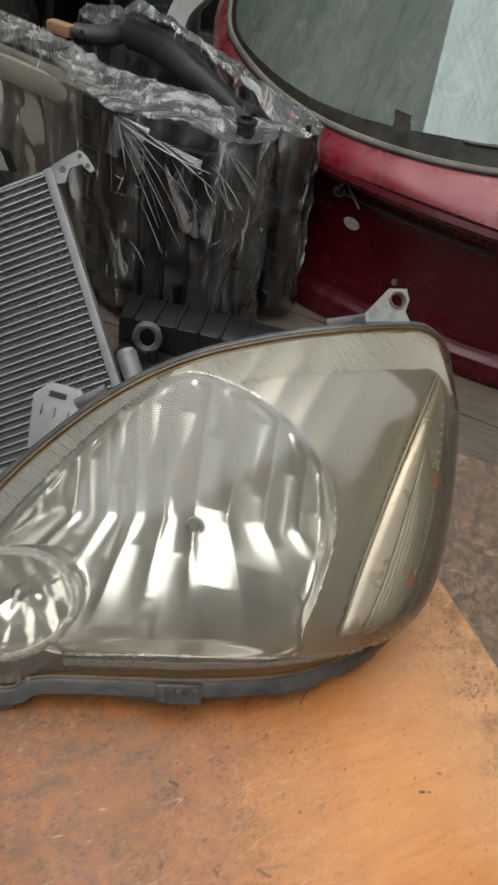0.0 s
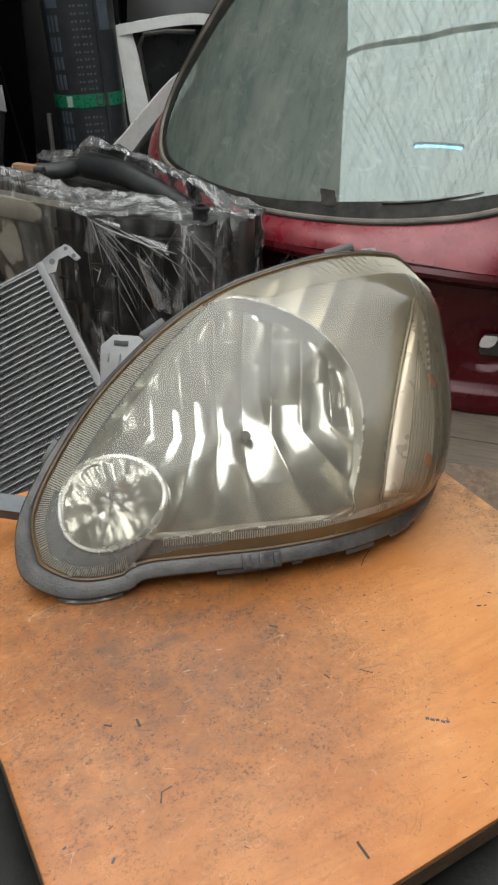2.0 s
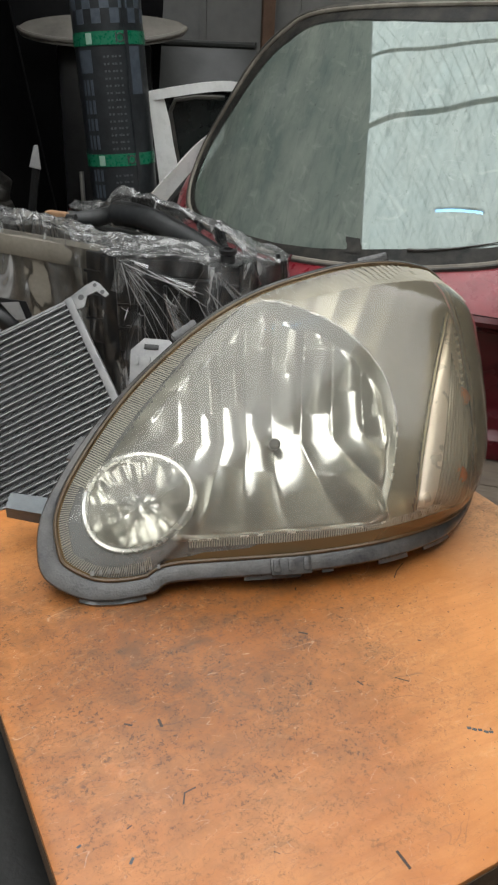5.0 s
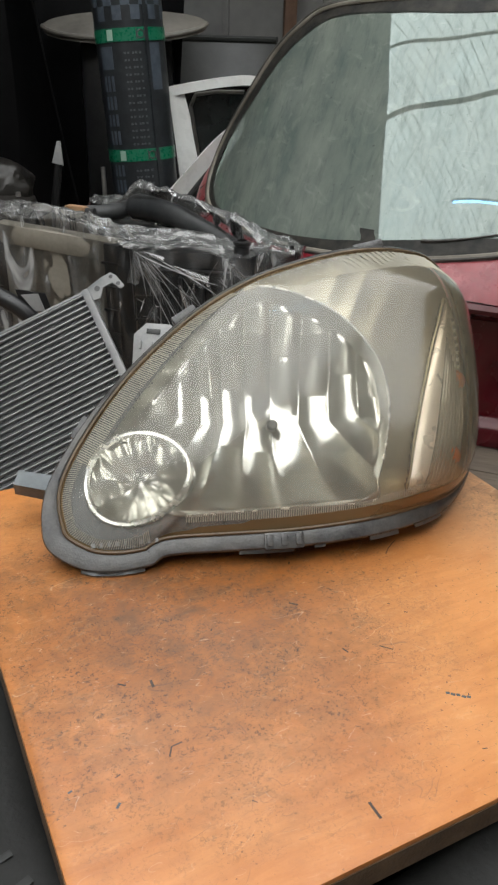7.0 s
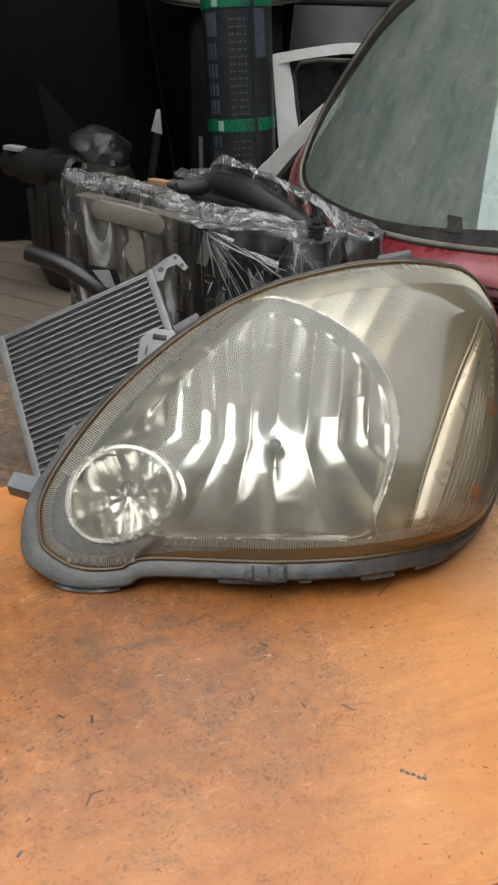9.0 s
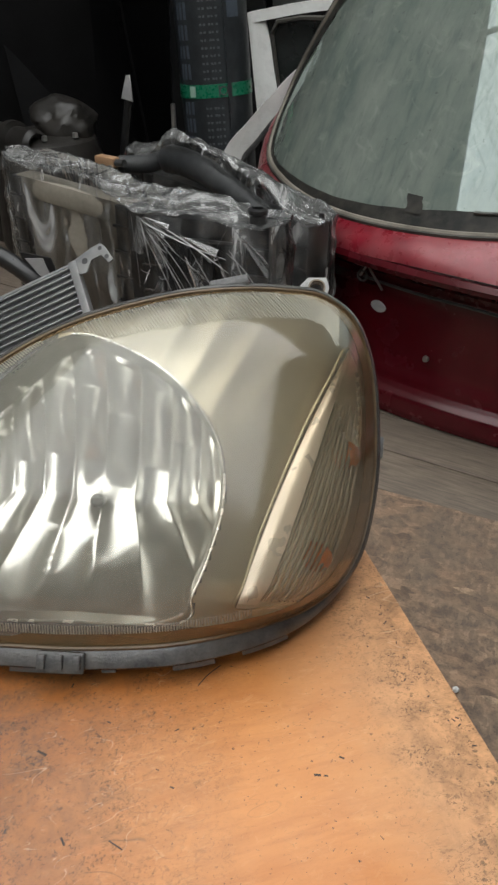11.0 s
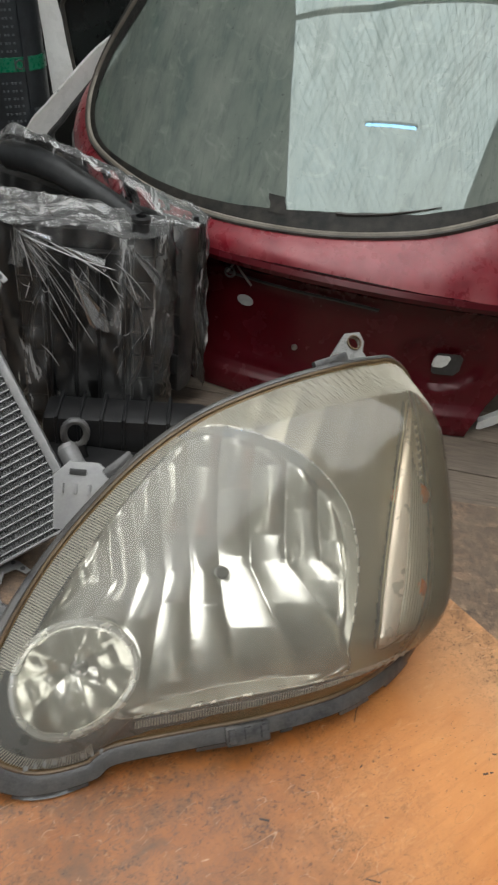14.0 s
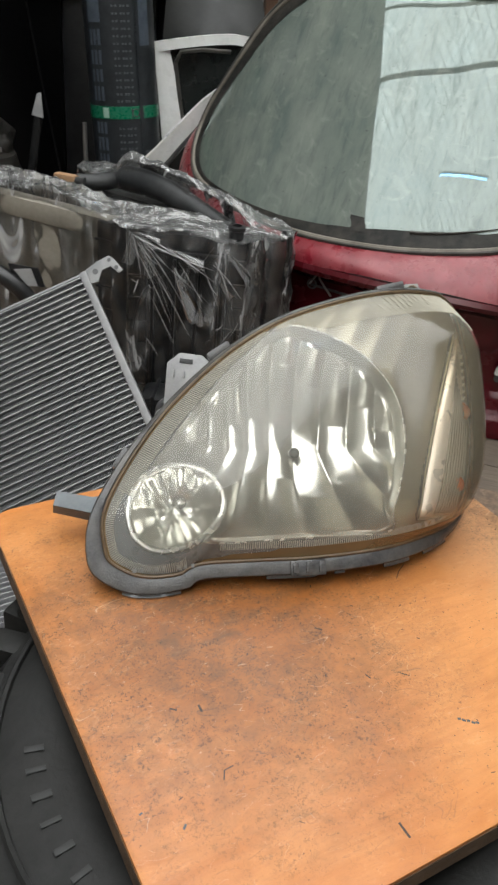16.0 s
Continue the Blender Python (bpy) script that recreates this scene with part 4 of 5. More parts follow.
    tagged(part("prism_band", bm, RIB, h, "fine clear prism ribs along the lens edge", smooth=False), kind="stuff")

    # faint raised marking near the nose, kept as bars
    for k in range(9):
        if k in (5,):
            continue
        part("marking", box((0, 0, 0), (0.0022 if k % 3 else 0.0030, 0.0034, 0.0004), 0.0001), MASK_LIGHT, h, m=pose(-0.128 + k * 0.0058, 0.0195 + 0.0004 * k, lens_c(-0.128, 0.0195, 0.94) + 0.0009, 0, 0, 3))

    # lugs, clip and brackets on the flange
    def step_of(a0, a1, drop):
        run = sorted((i for i, p in enumerate(OUTER) if p[1] < 0.1 and a0 <= p[0] <= a1), key=lambda i: OUTER[i][0])
        low, high = inset(OUTER, -drop), inset(OUTER, 0.004)

        def fn(u, v, t=0.0):
            i = run[min(len(run) - 1, round(u * (len(run) - 1)))]
            a, b = (high[i][0] + (low[i][0] - high[i][0]) * v, high[i][1] + (low[i][1] - high[i][1]) * v)
            return (a, b, above_board(a, b, face_c(a) - 0.0085 - 0.002 * v, 0.0012) - (0.0 if t == 0 else min(t, 0.004)))

        return sheet(fn, max(4, len(run)), 4, False, 0.004)

    for a0, a1, drop in ((-0.139, -0.089, 0.0024), (-0.027, 0.026, 0.0028), (0.032, 0.052, 0.0020), (0.077, 0.106, 0.0030), (0.120, 0.150, 0.0026)):
        part("lower_step", step_of(a0, a1, drop), FLANGE, h)
    clip = part("clip", box((0, 0, 0), (0.030, 0.013, 0.005), 0.0015), FLANGE, h, "clear plastic clip on the lower flange", m=pose(0.0135, 0.0195, face_c(0.01) - 0.004, 0, 0, 2))
    for dx in (-0.011, 0.0, 0.011):
        part("prong", box((0, 0, 0), (0.005, 0.009, 0.004), 0.001), FLANGE, clip, m=pose(dx, 0.0005, 0.0036))
    for a, w, t in ((0.098, 0.026, 14), (-0.058, 0.022, 34), (-0.139, 0.020, 58)):
        b = max(OUTER, key=lambda p: -abs(p[0] - a) - (9 if p[1] < 0.08 else 0))[1]
        part("upper_lug", box((0, 0, 0), (w, 0.007, 0.008), 0.0015), FLANGE, h, m=pose(a, b + 0.001, face_c(a) - 0.014, 0, 0, t))

    inv = LAMP.inverted()
    # mounting ear with its hole, at the top of the wing
    ear = bmesh.new()
    o2 = [(-0.042, -0.026), (-0.018, -0.002), (-0.006, 0.010), (0.010, 0.010), (0.012, 0.0), (0.008, -0.010), (0.016, -0.028)]
    low = [ear.verts.new((x, y, 0)) for x, y in o2]
    hole = [ear.verts.new((0.001 + 0.0062 * math.cos(k * math.pi / 8), 0.0 + 0.0062 * math.sin(k * math.pi / 8), 0)) for k in range(16)]
    edges = [ear.edges.new((low[i], low[(i + 1) % 7])) for i in range(7)] + [ear.edges.new((hole[i], hole[(i + 1) % 16])) for i in range(16)]
    bmesh.ops.triangle_fill(ear, edges=edges, use_beauty=True)
    r = bmesh.ops.extrude_face_region(ear, geom=list(ear.faces))
    bmesh.ops.translate(ear, vec=(0, 0, 0.004), verts=[v for v in r["geom"] if isinstance(v, bmesh.types.BMVert)])
    ear_ob = part("mounting_ear", ear, EAR, h, "grey translucent ear with a bolt hole", m=inv @ pose(0.153, 0.503, 0.481, 42, 0, 8) @ Matrix.Diagonal((0.88, 0.88, 0.9, 1)))
    part("hole_collar", lathe([(0.0062, -0.001), (0.0075, -0.001), (0.0075, 0.006), (0.0062, 0.006)], 20, True), SEAL, ear_ob, "rusty metal collar", m=pose(0.001, 0, 0))

    # pale bracket behind the upper edge
    br = part("rear_bracket", prism([(-0.018, -0.045), (-0.020, 0.0), (-0.008, 0.012), (0.016, 0.012), (0.026, 0.004), (0.030, -0.045)], 0.004, bevel=0.0008), PALE_PLASTIC, h, "pale plastic bracket behind the housing", m=inv @ pose(-0.083, 0.392, 0.447, 62, 0, -14) @ Matrix.Diagonal((0.85, 0.85, 1, 1)))
    part("bracket_slot", box((0, 0, 0), (0.014, 0.005, 0.0012), 0.0004), BLACK_CAP, br, m=pose(0.000, 0.004, 0.0042))
    for k in range(4):
        part("bracket_rib", box((0, 0, 0), (0.0025, 0.008, 0.003), 0.0005), PALE_PLASTIC, br, m=pose(-0.012 + 0.011 * k, -0.010, 0.005))
    part("arm", tube([(-0.100, 0.335, 0.338), (-0.165, 0.322, 0.341), (-0.196, 0.326, 0.346)], [0.011, 0.011, 0.010], 4), DARK_ARM, h, "slate-grey plastic arm reaching out behind the nose", m=inv, smooth=False)
    # dark wing edge behind the lens
    part("side_stop", box((0, 0, 0), (0.004, 0.016, 0.008), 0.001), HOUSING, h, m=pose(0.209, 0.175, face_c(0.209) - 0.022))


build_headlamp()


# ---- the red tailgate ----
GATE = pose(0.397, 1.093, -0.010, 0, 0, math.degrees(math.atan2(-0.475, 0.88)))


def bow(x):
    return 0.67 * x * x + 0.55 * x ** 4


def glass_y(x, z):
    return 0.05 + bow(x) + 0.85 * (z - 0.35)


GLASS_IN = [(-.50, .327), (-.64, .333), (-.70, .375), (-.69, .45), (-.61, .572), (-.545, .665), (-.475, .725), (-.40, .762), (-.25, .776), (.05, .785), (.28, .79), (.44, .75), (.52, .64), (.535, .53), (.48, .475), (.3, .42), (.145, .372), (.04, .352), (-.1, .336), (-.3, .325)]
GLASS_OUT = [(-.52, .276), (-.72, .283), (-.752, .37), (-.702, .456), (-.618, .580), (-.553, .673), (-.482, .734), (-.405, .771), (-.25, .787), (.05, .80), (.28, .81), (.46, .77), (.56, .65), (.60, .52), (.53, .39), (.33, .285), (.16, .286), (.04, .293), (-.1, .293), (-.3, .281)]


def build_tailgate():
    g = thing("tailgate", "dusty dark red car tailgate with rear window, stripped, on the floor", "car tailgate", GATE)
    loop = [(p.x, p.y) for p in spline(GLASS_IN, 152)]
    outer = [(p.x, p.y) for p in spline(GLASS_OUT, 152)]
    mid = (-0.05, 0.54)

    def at(p, dy=0.0):
        return (p[0], glass_y(*p) + dy, p[1])

    def out_y(p):
        k = max(0.0, min(1.0, (0.40 - p[1]) / 0.11))
        return glass_y(*p) * (1 - k) + (bow(p[0]) - 0.022) * k

    bm = bmesh.new()
    rows = []
    for j in range(24):
        s = 1 - j / 24
        rows.append([bm.verts.new(at(about(p, s, mid), -0.006 * (1 - s * s))) for p in loop])
    tip = bm.verts.new(at(mid, -0.006))
    for a, b in zip(rows, rows[1:]):
        for i in range(152):
            bm.faces.new((a[i], a[(i + 1) % 152], b[(i + 1) % 152], b[i]))
    for i in range(152):
        bm.faces.new((rows[-1][i], rows[-1][(i + 1) % 152], tip))
    pane = part("rear_window", bm, REAR_GLASS, g, "dusty grey-green rear window glass")

    def border(u, v):
        i = round(u * 152) % 152
        p = loop[i]
        wide = 0.029 + 0.002 * noise.noise(Vector((p[0] * 22, p[1] * 22, 3)))
        return at(about(p, 0.999 - wide * v / math.hypot(p[0] - mid[0], p[1] - mid[1]), mid), -0.0039)

    part("glass_border", sheet(border, 152, 6, True), FRIT, pane, "black border of the glass, dirty and peeling")
    # dark blob and thin dark arc low on the glass
    part("border_tab", sheet(lambda u, v: at((-0.165 + 0.030 * u + 0.004 * math.sin(5 * v), 0.352 + 0.024 * v), -0.0065), 6, 5), FRIT, pane)
    part("heater_lead", tube([at((-0.045 + 0.17 * k / 14, 0.369 + 0.030 * (k / 14) ** 1.4), -0.006) for k in range(15)], [0.0034 - 0.00018 * k for k in range(15)], 5), RUBBER, pane, "dark curved line on the glass")
    part("glass_seal", tube([at(p, -0.004) for p in [about(q, 1.008, mid) for q in loop]], 0.0058, 8, True), SEAL_STRIP, pane, "dusty rubber seal")
    part("glass_seal_outer", tube([at(p, -0.002) for p in [about(q, 1.022, mid) for q in loop]], 0.0075, 6, True), RUBBER, pane)

    def ledge(u, v, back=0.0):
        i = round(u * 152) % 152
        p, q = about(loop[i], 1.012, mid), outer[i]
        x, z = p[0] + (q[0] - p[0]) * v, p[1] + (q[1] - p[1]) * v
        y = glass_y(*p) * (1 - v) + out_y(q) * v
        y -= 0.014 * math.sin(math.pi * v) * max(0.0, min(1.0, (0.42 - z) / 0.1))
        return (x, y + back, z)

    part("window_frame", sheet(ledge, 152, 9, True, 0.012), LIT_RED_LEDGE, g, "red painted ledge and frame below the window")

    prof = [(0.290, -0.023), (0.281, -0.0275), (0.272, -0.023), (0.262, 0.004), (0.248, 0.024), (0.21, 0.031), (0.15, 0.033), (0.09, 0.032), (0.058, 0.030), (0.048, 0.024), (0.038, 0.016), (0.012, 0.013), (0.001, 0.015)]

    def panel(u, v, back=0.0):
        s = v * (len(prof) - 1)
        j = min(int(s), len(prof) - 2)
        f = s - j
        z = prof[j][0] * (1 - f) + prof[j + 1][0] * f
        y = prof[j][1] * (1 - f) + prof[j + 1][1] * f
        k = min(1.0, z / 0.28)
        xl, xr = -0.42 - 0.11 * k, 0.262 + 0.19 * k ** 1.3
        x = xl + (xr - xl) * u
        # the shallow pressed field
        if 0.07 < z < 0.235:
            e = min((z - 0.07) / 0.02, (0.235 - z) / 0.02, (0.062 - x) / 0.02, (x + 0.36) / 0.02, 1.0)
            y += 0.006 * max(0.0, e)
            r = math.hypot((x - 0.185) / 0.085, (z - 0.135) / 0.055)
            y += 0.012 * max(0.0, min(1.0, (1.0 - r) * 5))
        zz = z - (0.012 * ((x + 0.05) / 0.3) ** 2 * k if z > 0.2 else 0.0)
        return (x, y + bow(x) * (0.55 + 0.45 * k) + back, zz)

    part("lower_panel", sheet(panel, 90, 49, False, 0.012), SHADED_RED, g, "dark red lower panel with pressed fields")
    part("panel_gap", tube([(x, 0.022 + bow(x) * 0.93, 0.232 - 0.10 * max(0, x + 0.02) ** 1.2) for x in [-0.22 + 0.02 * k for k in range(15)]], 0.003, 6), BLACK_CAP, g, "dark seam line")
    part("lock_hole", lathe([(0.0, 0.0018), (0.0155, 0.0014), (0.017, 0.0), (0.0, 0.0)], 20), PALE_PLASTIC, g, "pale oval plug", m=pose(-0.185, 0.050, 0.185, 90, 0, -14) @ Matrix.Diagonal((1, 0.62, 1, 1)))
    wire = part("wire_bracket", tube([(-0.222, 0.044, 0.236), (-0.206, 0.036, 0.262), (-0.200, 0.038, 0.250), (-0.172, 0.030, 0.224)], 0.0022, 6), STEEL, g, "small bent wire bracket")
    part("wire_eye", tube([(-0.216 + 0.009 * math.cos(k * math.pi / 8), 0.040, 0.238 + 0.009 * math.sin(k * math.pi / 8)) for k in range(16)], 0.0022, 6, True), BLACK_CAP, wire)
    part("bolt", lathe([(0.0, 0.006), (0.005, 0.005), (0.006, 0.0), (0.0, 0.0)], 12), STEEL, g, m=pose(-0.08, 0.036, 0.118, 90, 0, 0))
    part("lamp_recess", prism([(-0.030, -0.020), (-0.024, -0.026), (0.022, -0.026), (0.034, -0.014), (0.036, 0.016), (0.028, 0.024), (-0.022, 0.024), (-0.030, 0.016)], 0.0012), BLACK_CAP, g, "dark opening of the missing lamp", m=pose(0.196, 0.0555, 0.136, 90, 0, 12) @ Matrix.Diagonal((0.8, 0.85, 1, 1)))
    hole = part("lamp_hole", prism([(-0.030, -0.012), (-0.024, -0.018), (0.004, -0.018), (0.020, -0.008), (0.028, 0.012), (0.022, 0.018), (-0.018, 0.018), (-0.028, 0.006)], 0.002), WHITE_PAINT, g, "opening with a pale panel showing through", m=pose(0.187, 0.050, 0.142, 90, 0, 12) @ Matrix.Diagonal((0.55, 0.66, 1, 1)))


build_tailgate()

strip = thing("white_side_panel", "white painted car side panel standing behind the tailgate", "car panel", GATE)
part("panel_edge", sheet(lambda u, v, b=0.0: (0.285 + 0.30 * u ** 0.85, 0.085 + 0.10 * u + b, 0.002 + 0.27 * u + 0.032 * (v - 0.5) * (0.6 + u)) if v < 1 else (0.285 + 0.30 * u ** 0.85, 0.085 + 0.10 * u + b, 0.002 + 0.27 * u + 0.016 * (0.6 + u)), 16, 5, False, 0.02), WHITE_PAINT, strip)


# ---- the white car door behind ----
def build_door():
    d = thing("quarter_panel", "white car quarter panel with a dark window, behind the tailgate", "car panel")
    y = 2.2
    part("window_post", sheet(lambda u, v, b=0.0: (-0.045 - 0.033 * v + (0.082 - 0.040 * v) * u, y + 0.02 * u + b, 0.29 + 0.275 * v), 5, 12, False, 0.03), WHITE_PAINT, d)
    part("window_header", sheet(lambda u, v, b=0.0: (-0.074 + 0.36 * u, y + 0.004 + 0.03 * u + b, 0.566 - 0.026 * v + 0.036 * math.sin(min(1.0, u * 1.25) * math.pi * 0.5) - 0.05 * max(0, u - 0.62)), 18, 5, False, 0.03), WHITE_PAINT, d)
    part("quarter_window", prism([(-0.02, 0.33), (-0.045, 0.545), (0.04, 0.57), (0.26, 0.57), (0.26, 0.33)], 0.006, pose(0, y + 0.045, 0, 90, 0, 0)), DARK_GLASS, d, "dark dusty window glass")
    part("window_rubber", tube([(0.014, y + 0.022, 0.345), (-0.002, y + 0.020, 0.44), (-0.014, y + 0.018, 0.515), (0.0, y + 0.010, 0.546), (0.06, y, 0.556), (0.14, y + 0.004, 0.556)], 0.006, 6), RUBBER, d)
    part("door_skin", box((0.16, y + 0.06, 0.105), (0.32, 0.05, 0.21), 0.02), WHITE_PAINT, d)
    a = thing("white_wheel_arch", "curved white painted panel edge beside the red tailgate", "car panel")
    knots = spline([(-0.118, 2.02, 0.0), (-0.118, 2.02, 0.13), (-0.102, 2.02, 0.245), (-0.052, 2.02, 0.308), (-0.003, 2.02, 0.364), (0.080, 2.03, 0.447), (0.19, 2.05, 0.515)], 40, False)

    def arch(u, v, b=0.0):
        p = knots[min(40, round(u * 40))]
        q = knots[min(40, round(u * 40) + 1)] - knots[max(0, round(u * 40) - 1)]
        n = Vector((q.z, 0, -q.x)).normalized() * (0.026 - 0.010 * u)
        return (p.x + n.x * (v - 0.45) * 2.1, p.y + b + 0.012 * v, p.z + n.z * (v - 0.45) * 2.1)

    part("arch_panel", sheet(arch, 41, 6, False, 0.03), WHITE_PAINT, a)
    part("arch_rubber", tube([arch(k / 40, 1.15) for k in range(41)], 0.007, 6), BLACK_CAP, a, "black edge trim")


build_door()


# ---- the roll of roofing felt ----
def build_roll():
    base, top = Vector((-0.128, 2.15, 0.0)), Vector((-0.205, 2.19, 1.02))
    axis = (top - base).normalized()
    side_x = (Vector((1, 0, 0)) - axis.x * axis).normalized()
    m = Matrix.Translation(base + Vector((0, 0, 0.012))) @ Matrix((side_x, axis.cross(side_x), axis)).transposed().to_4x4()
    r = 0.094
    roll = thing("roofing_roll", "upright roll of black roofing felt with green tape bands", "roofing roll", m)
    part("roll_body", lathe([(0.0, 0.0), (r - 0.004, 0.0), (r, 0.004), (r, 1.0), (r - 0.004, 1.004), (0.055, 1.0), (0.0, 0.99)], 48), ROLL_FELT, roll)
    part("loose_edge", sheet(lambda u, v, b=0.0: ((r + 0.0015 + b) * math.cos(-1.1 + 0.10 * u), (r + 0.0015 + b) * math.sin(-1.1 + 0.10 * u), 0.004 + 0.994 * v), 4, 3, False, 0.002), ROLL_FELT, roll)

    def patch(name, a0, a1, z0, z1, mat, lift=0.0012, label=""):
        n = max(3, int((a1 - a0) / 0.10) + 2)
        return part(name, sheet(lambda u, v, b=0.0: ((r + lift + b) * math.cos(a0 + (a1 - a0) * u), (r + lift + b) * math.sin(a0 + (a1 - a0) * u), z0 + (z1 - z0) * v), n, 3, False, -0.001), mat, roll, label)

    for z in (0.365, 0.665):
        band = part("tape_band", sheet(lambda u, v, b=0.0: ((r + 0.002 + b) * math.cos(u * 2 * math.pi), (r + 0.002 + b) * math.sin(u * 2 * math.pi), z + 0.032 * v), 48, 3, True, -0.0015), TAPE_GREEN, roll, "green tape band")
        for a0, a1 in ((-2.20, -2.02), (-1.36, -1.33), (-1.12, -1.09)):
            part("tape_print", sheet(lambda u, v, b=0.0: ((r + 0.0032 + b) * math.cos(a0 + (a1 - a0) * u), (r + 0.0032 + b) * math.sin(a0 + (a1 - a0) * u), z + 0.003 + 0.026 * v), 4, 3, False, -0.001), TAPE_PALE if a1 - a0 > 0.1 else BLACK_CAP, band)
        part("tape_print", tube([((r + 0.003) * math.cos(-1.23 + 0.10 * math.cos(k * math.pi / 8)), (r + 0.003) * math.sin(-1.23 + 0.10 * math.cos(k * math.pi / 8)), z + 0.016 + 0.010 * math.sin(k * math.pi / 8)) for k in range(16)], 0.0016, 5, True), BLACK_CAP, band)
    # vertical bars of pale print, unreadable blocks
    z = 0.11
    for k, hgt in enumerate((0.034, 0.030, 0.036, 0.032, 0.034, 0.030)):
        if z + hgt < 0.36:
            for j in range(3):
                patch("print_bar", -2.52 + 0.15 * j, -2.44 + 0.15 * j, z, z + hgt, ROLL_PRINT)
        z += hgt + 0.010
    z = 0.41
    for k, hgt in enumerate((0.036, 0.030, 0.034, 0.038)):
        for j in range(3):
            patch("print_bar", -2.52 + 0.15 * j, -2.44 + 0.15 * j, z, z + hgt, ROLL_PRINT)
        z += hgt + 0.012
    patch("print_bar", -2.54, -2.10, 0.60, 0.655, ROLL_PRINT)
    patch("print_bar", -1.06, -0.62, 0.545, 0.66, ROLL_PRINT)
    patch("print_bar", -1.06, -0.62, 0.18, 0.28, ROLL_DOT)
    for i in range(6):
        for j in range(10):
            if (i + j) % 2:
                patch("print_check", -2.75 + j * 0.26, -2.75 + (j + 1) * 0.26, 0.715 + 0.034 * i, 0.715 + 0.034 * (i + 1), ROLL_PRINT)
    bm = bmesh.new()
    for i in range(30):
        z = 0.13 + 0.0175 * i
        if 0.355 < z < 0.41 or z > 0.65:
            continue
        for a in (-1.72, -1.62, -1.48, -1.40, -1.28):
            add_box(bm, (r, 0, z), (0.003, 0.005, 0.005), m=pose(0, 0, 0, 0, 0, math.degrees(a)))
    tagged(part("print_dots", bm, ROLL_DOT, roll, "rows of small printed dots", smooth=False), kind="stuff")


build_roll()


# ---- the condenser ----
def build_condenser():
    e1 = Vector((0.39, -0.68, -0.62)).normalized()
    e2 = Vector((-0.905, -0.13, -0.40))
    e2 = (e2 - e2.dot(e1) * e1).normalized()
    n = e2.cross(e1)
    if n.y > 0:
        n = -n
    right, up = -e2, -e1
    m = Matrix((right.to_4d(), up.to_4d(), right.cross(up).to_4d(), (0, 0, 0, 1))).transposed()
    m.translation = Vector((-0.204, 1.008, 0.308))
    for i in range(3):
        m[3][i] = 0
    m[3][3] = 1
    c = thing("condenser", "grey aluminium air-conditioning condenser leaning against wrapped radiators", "condenser", m)
    w, hgt, pitch = 0.268, 0.362, 0.0103
    part("header_tube", box((-0.006, -hgt / 2, 0), (0.013, hgt + 0.010, 0.018), 0.003), ALU_SIDE, c)
    part("header_tube", box((-w - 0.006, -hgt / 2, 0), (0.013, hgt + 0.010, 0.018), 0.003), ALU_SIDE, c)
    part("top_rail", box((-w / 2, 0.0005, 0), (w, 0.004, 0.017), 0.001), ALU_SIDE, c)
    part("bottom_rail", box((-w / 2, -hgt, 0), (w, 0.004, 0.017), 0.001), ALU_SIDE, c)
    rows = int(hgt / pitch)
    tube_me = fin_me = None
    fin = bmesh.new()
    k = 150
    for i in range(k):
        x0, x1 = -w + i * (w - 0.014) / k, -w + (i + 1) * (w - 0.014) / k
        z = -0.0035 if i % 2 else 0.0
        vs = [fin.verts.new(p) for p in ((x0, -pitch + 0.0012, 0.003 + z), (x0, -0.0012, 0.003 + z), (x1, -0.0012, 0.003 - 0.0035 - z), (x1, -pitch + 0.0012, 0.003 - 0.0035 - z))]
        fin.faces.new(vs)
    for i in range(rows):
        y = -0.0035 - i * pitch
        if tube_me is None:
            ob = part("flat_tube", box((-w / 2 - 0.006, 0, 0), (w - 0.012, 0.0021, 0.0165), 0.0008), ALU, c)
            tube_me = ob.data
            of = part("corrugated_fin", fin, FIN, c, smooth=False)
            fin_me = of.data
        else:
            ob, of = new("flat_tube", tube_me), new("corrugated_fin", fin_me)
            ob.parent = of.parent = c
        ob.location, of.location = (0, y, 0), (0, y, 0)
    # added plate, its darker grey stands for the shade between the fins
    part("core_backing", box((-w / 2 - 0.006, -hgt / 2, -0.004), (w - 0.014, hgt - 0.006, 0.003)), FIN_SHADE, c)
    br = bmesh.new()
    o2 = [(0, -0.020), (0, 0.006), (0.028, 0.012), (0.044, 0.013), (0.050, 0.004), (0.056, -0.020), (0.048, -0.022), (0.040, -0.006), (0.024, -0.006), (0.012, -0.022)]
    prism(o2, 0.003, bm=br, bevel=0.0006)
    b = part("corner_bracket", br, ALU_SIDE, c, "punched aluminium corner bracket", m=pose(0.0, 0.0, 0.004))
    for x, y, r in ((0.014, -0.004, 0.0048), (0.042, 0.005, 0.0032), (0.048, -0.012, 0.0036)):
        part("bolt_hole", lathe([(0.0, 0.0006), (r, 0.0006), (r, 0.0), (0.0, 0.0)], 14), BLACK_CAP, b, m=pose(x, y, 0.0032))
    part("drier_tube", tube([(0.018, -0.265, -0.004), (0.018, -0.362, -0.004)], 0.014, 16), ALU_SIDE, c)
    part("drier_cap", lathe([(0.0, 0.004), (0.010, 0.003), (0.0135, -0.002), (0.0135, -0.008), (0.0, -0.008)], 16), ALU_SIDE, c, m=pose(0.018, -0.262, -0.004, -90, 0, 0))

    return c


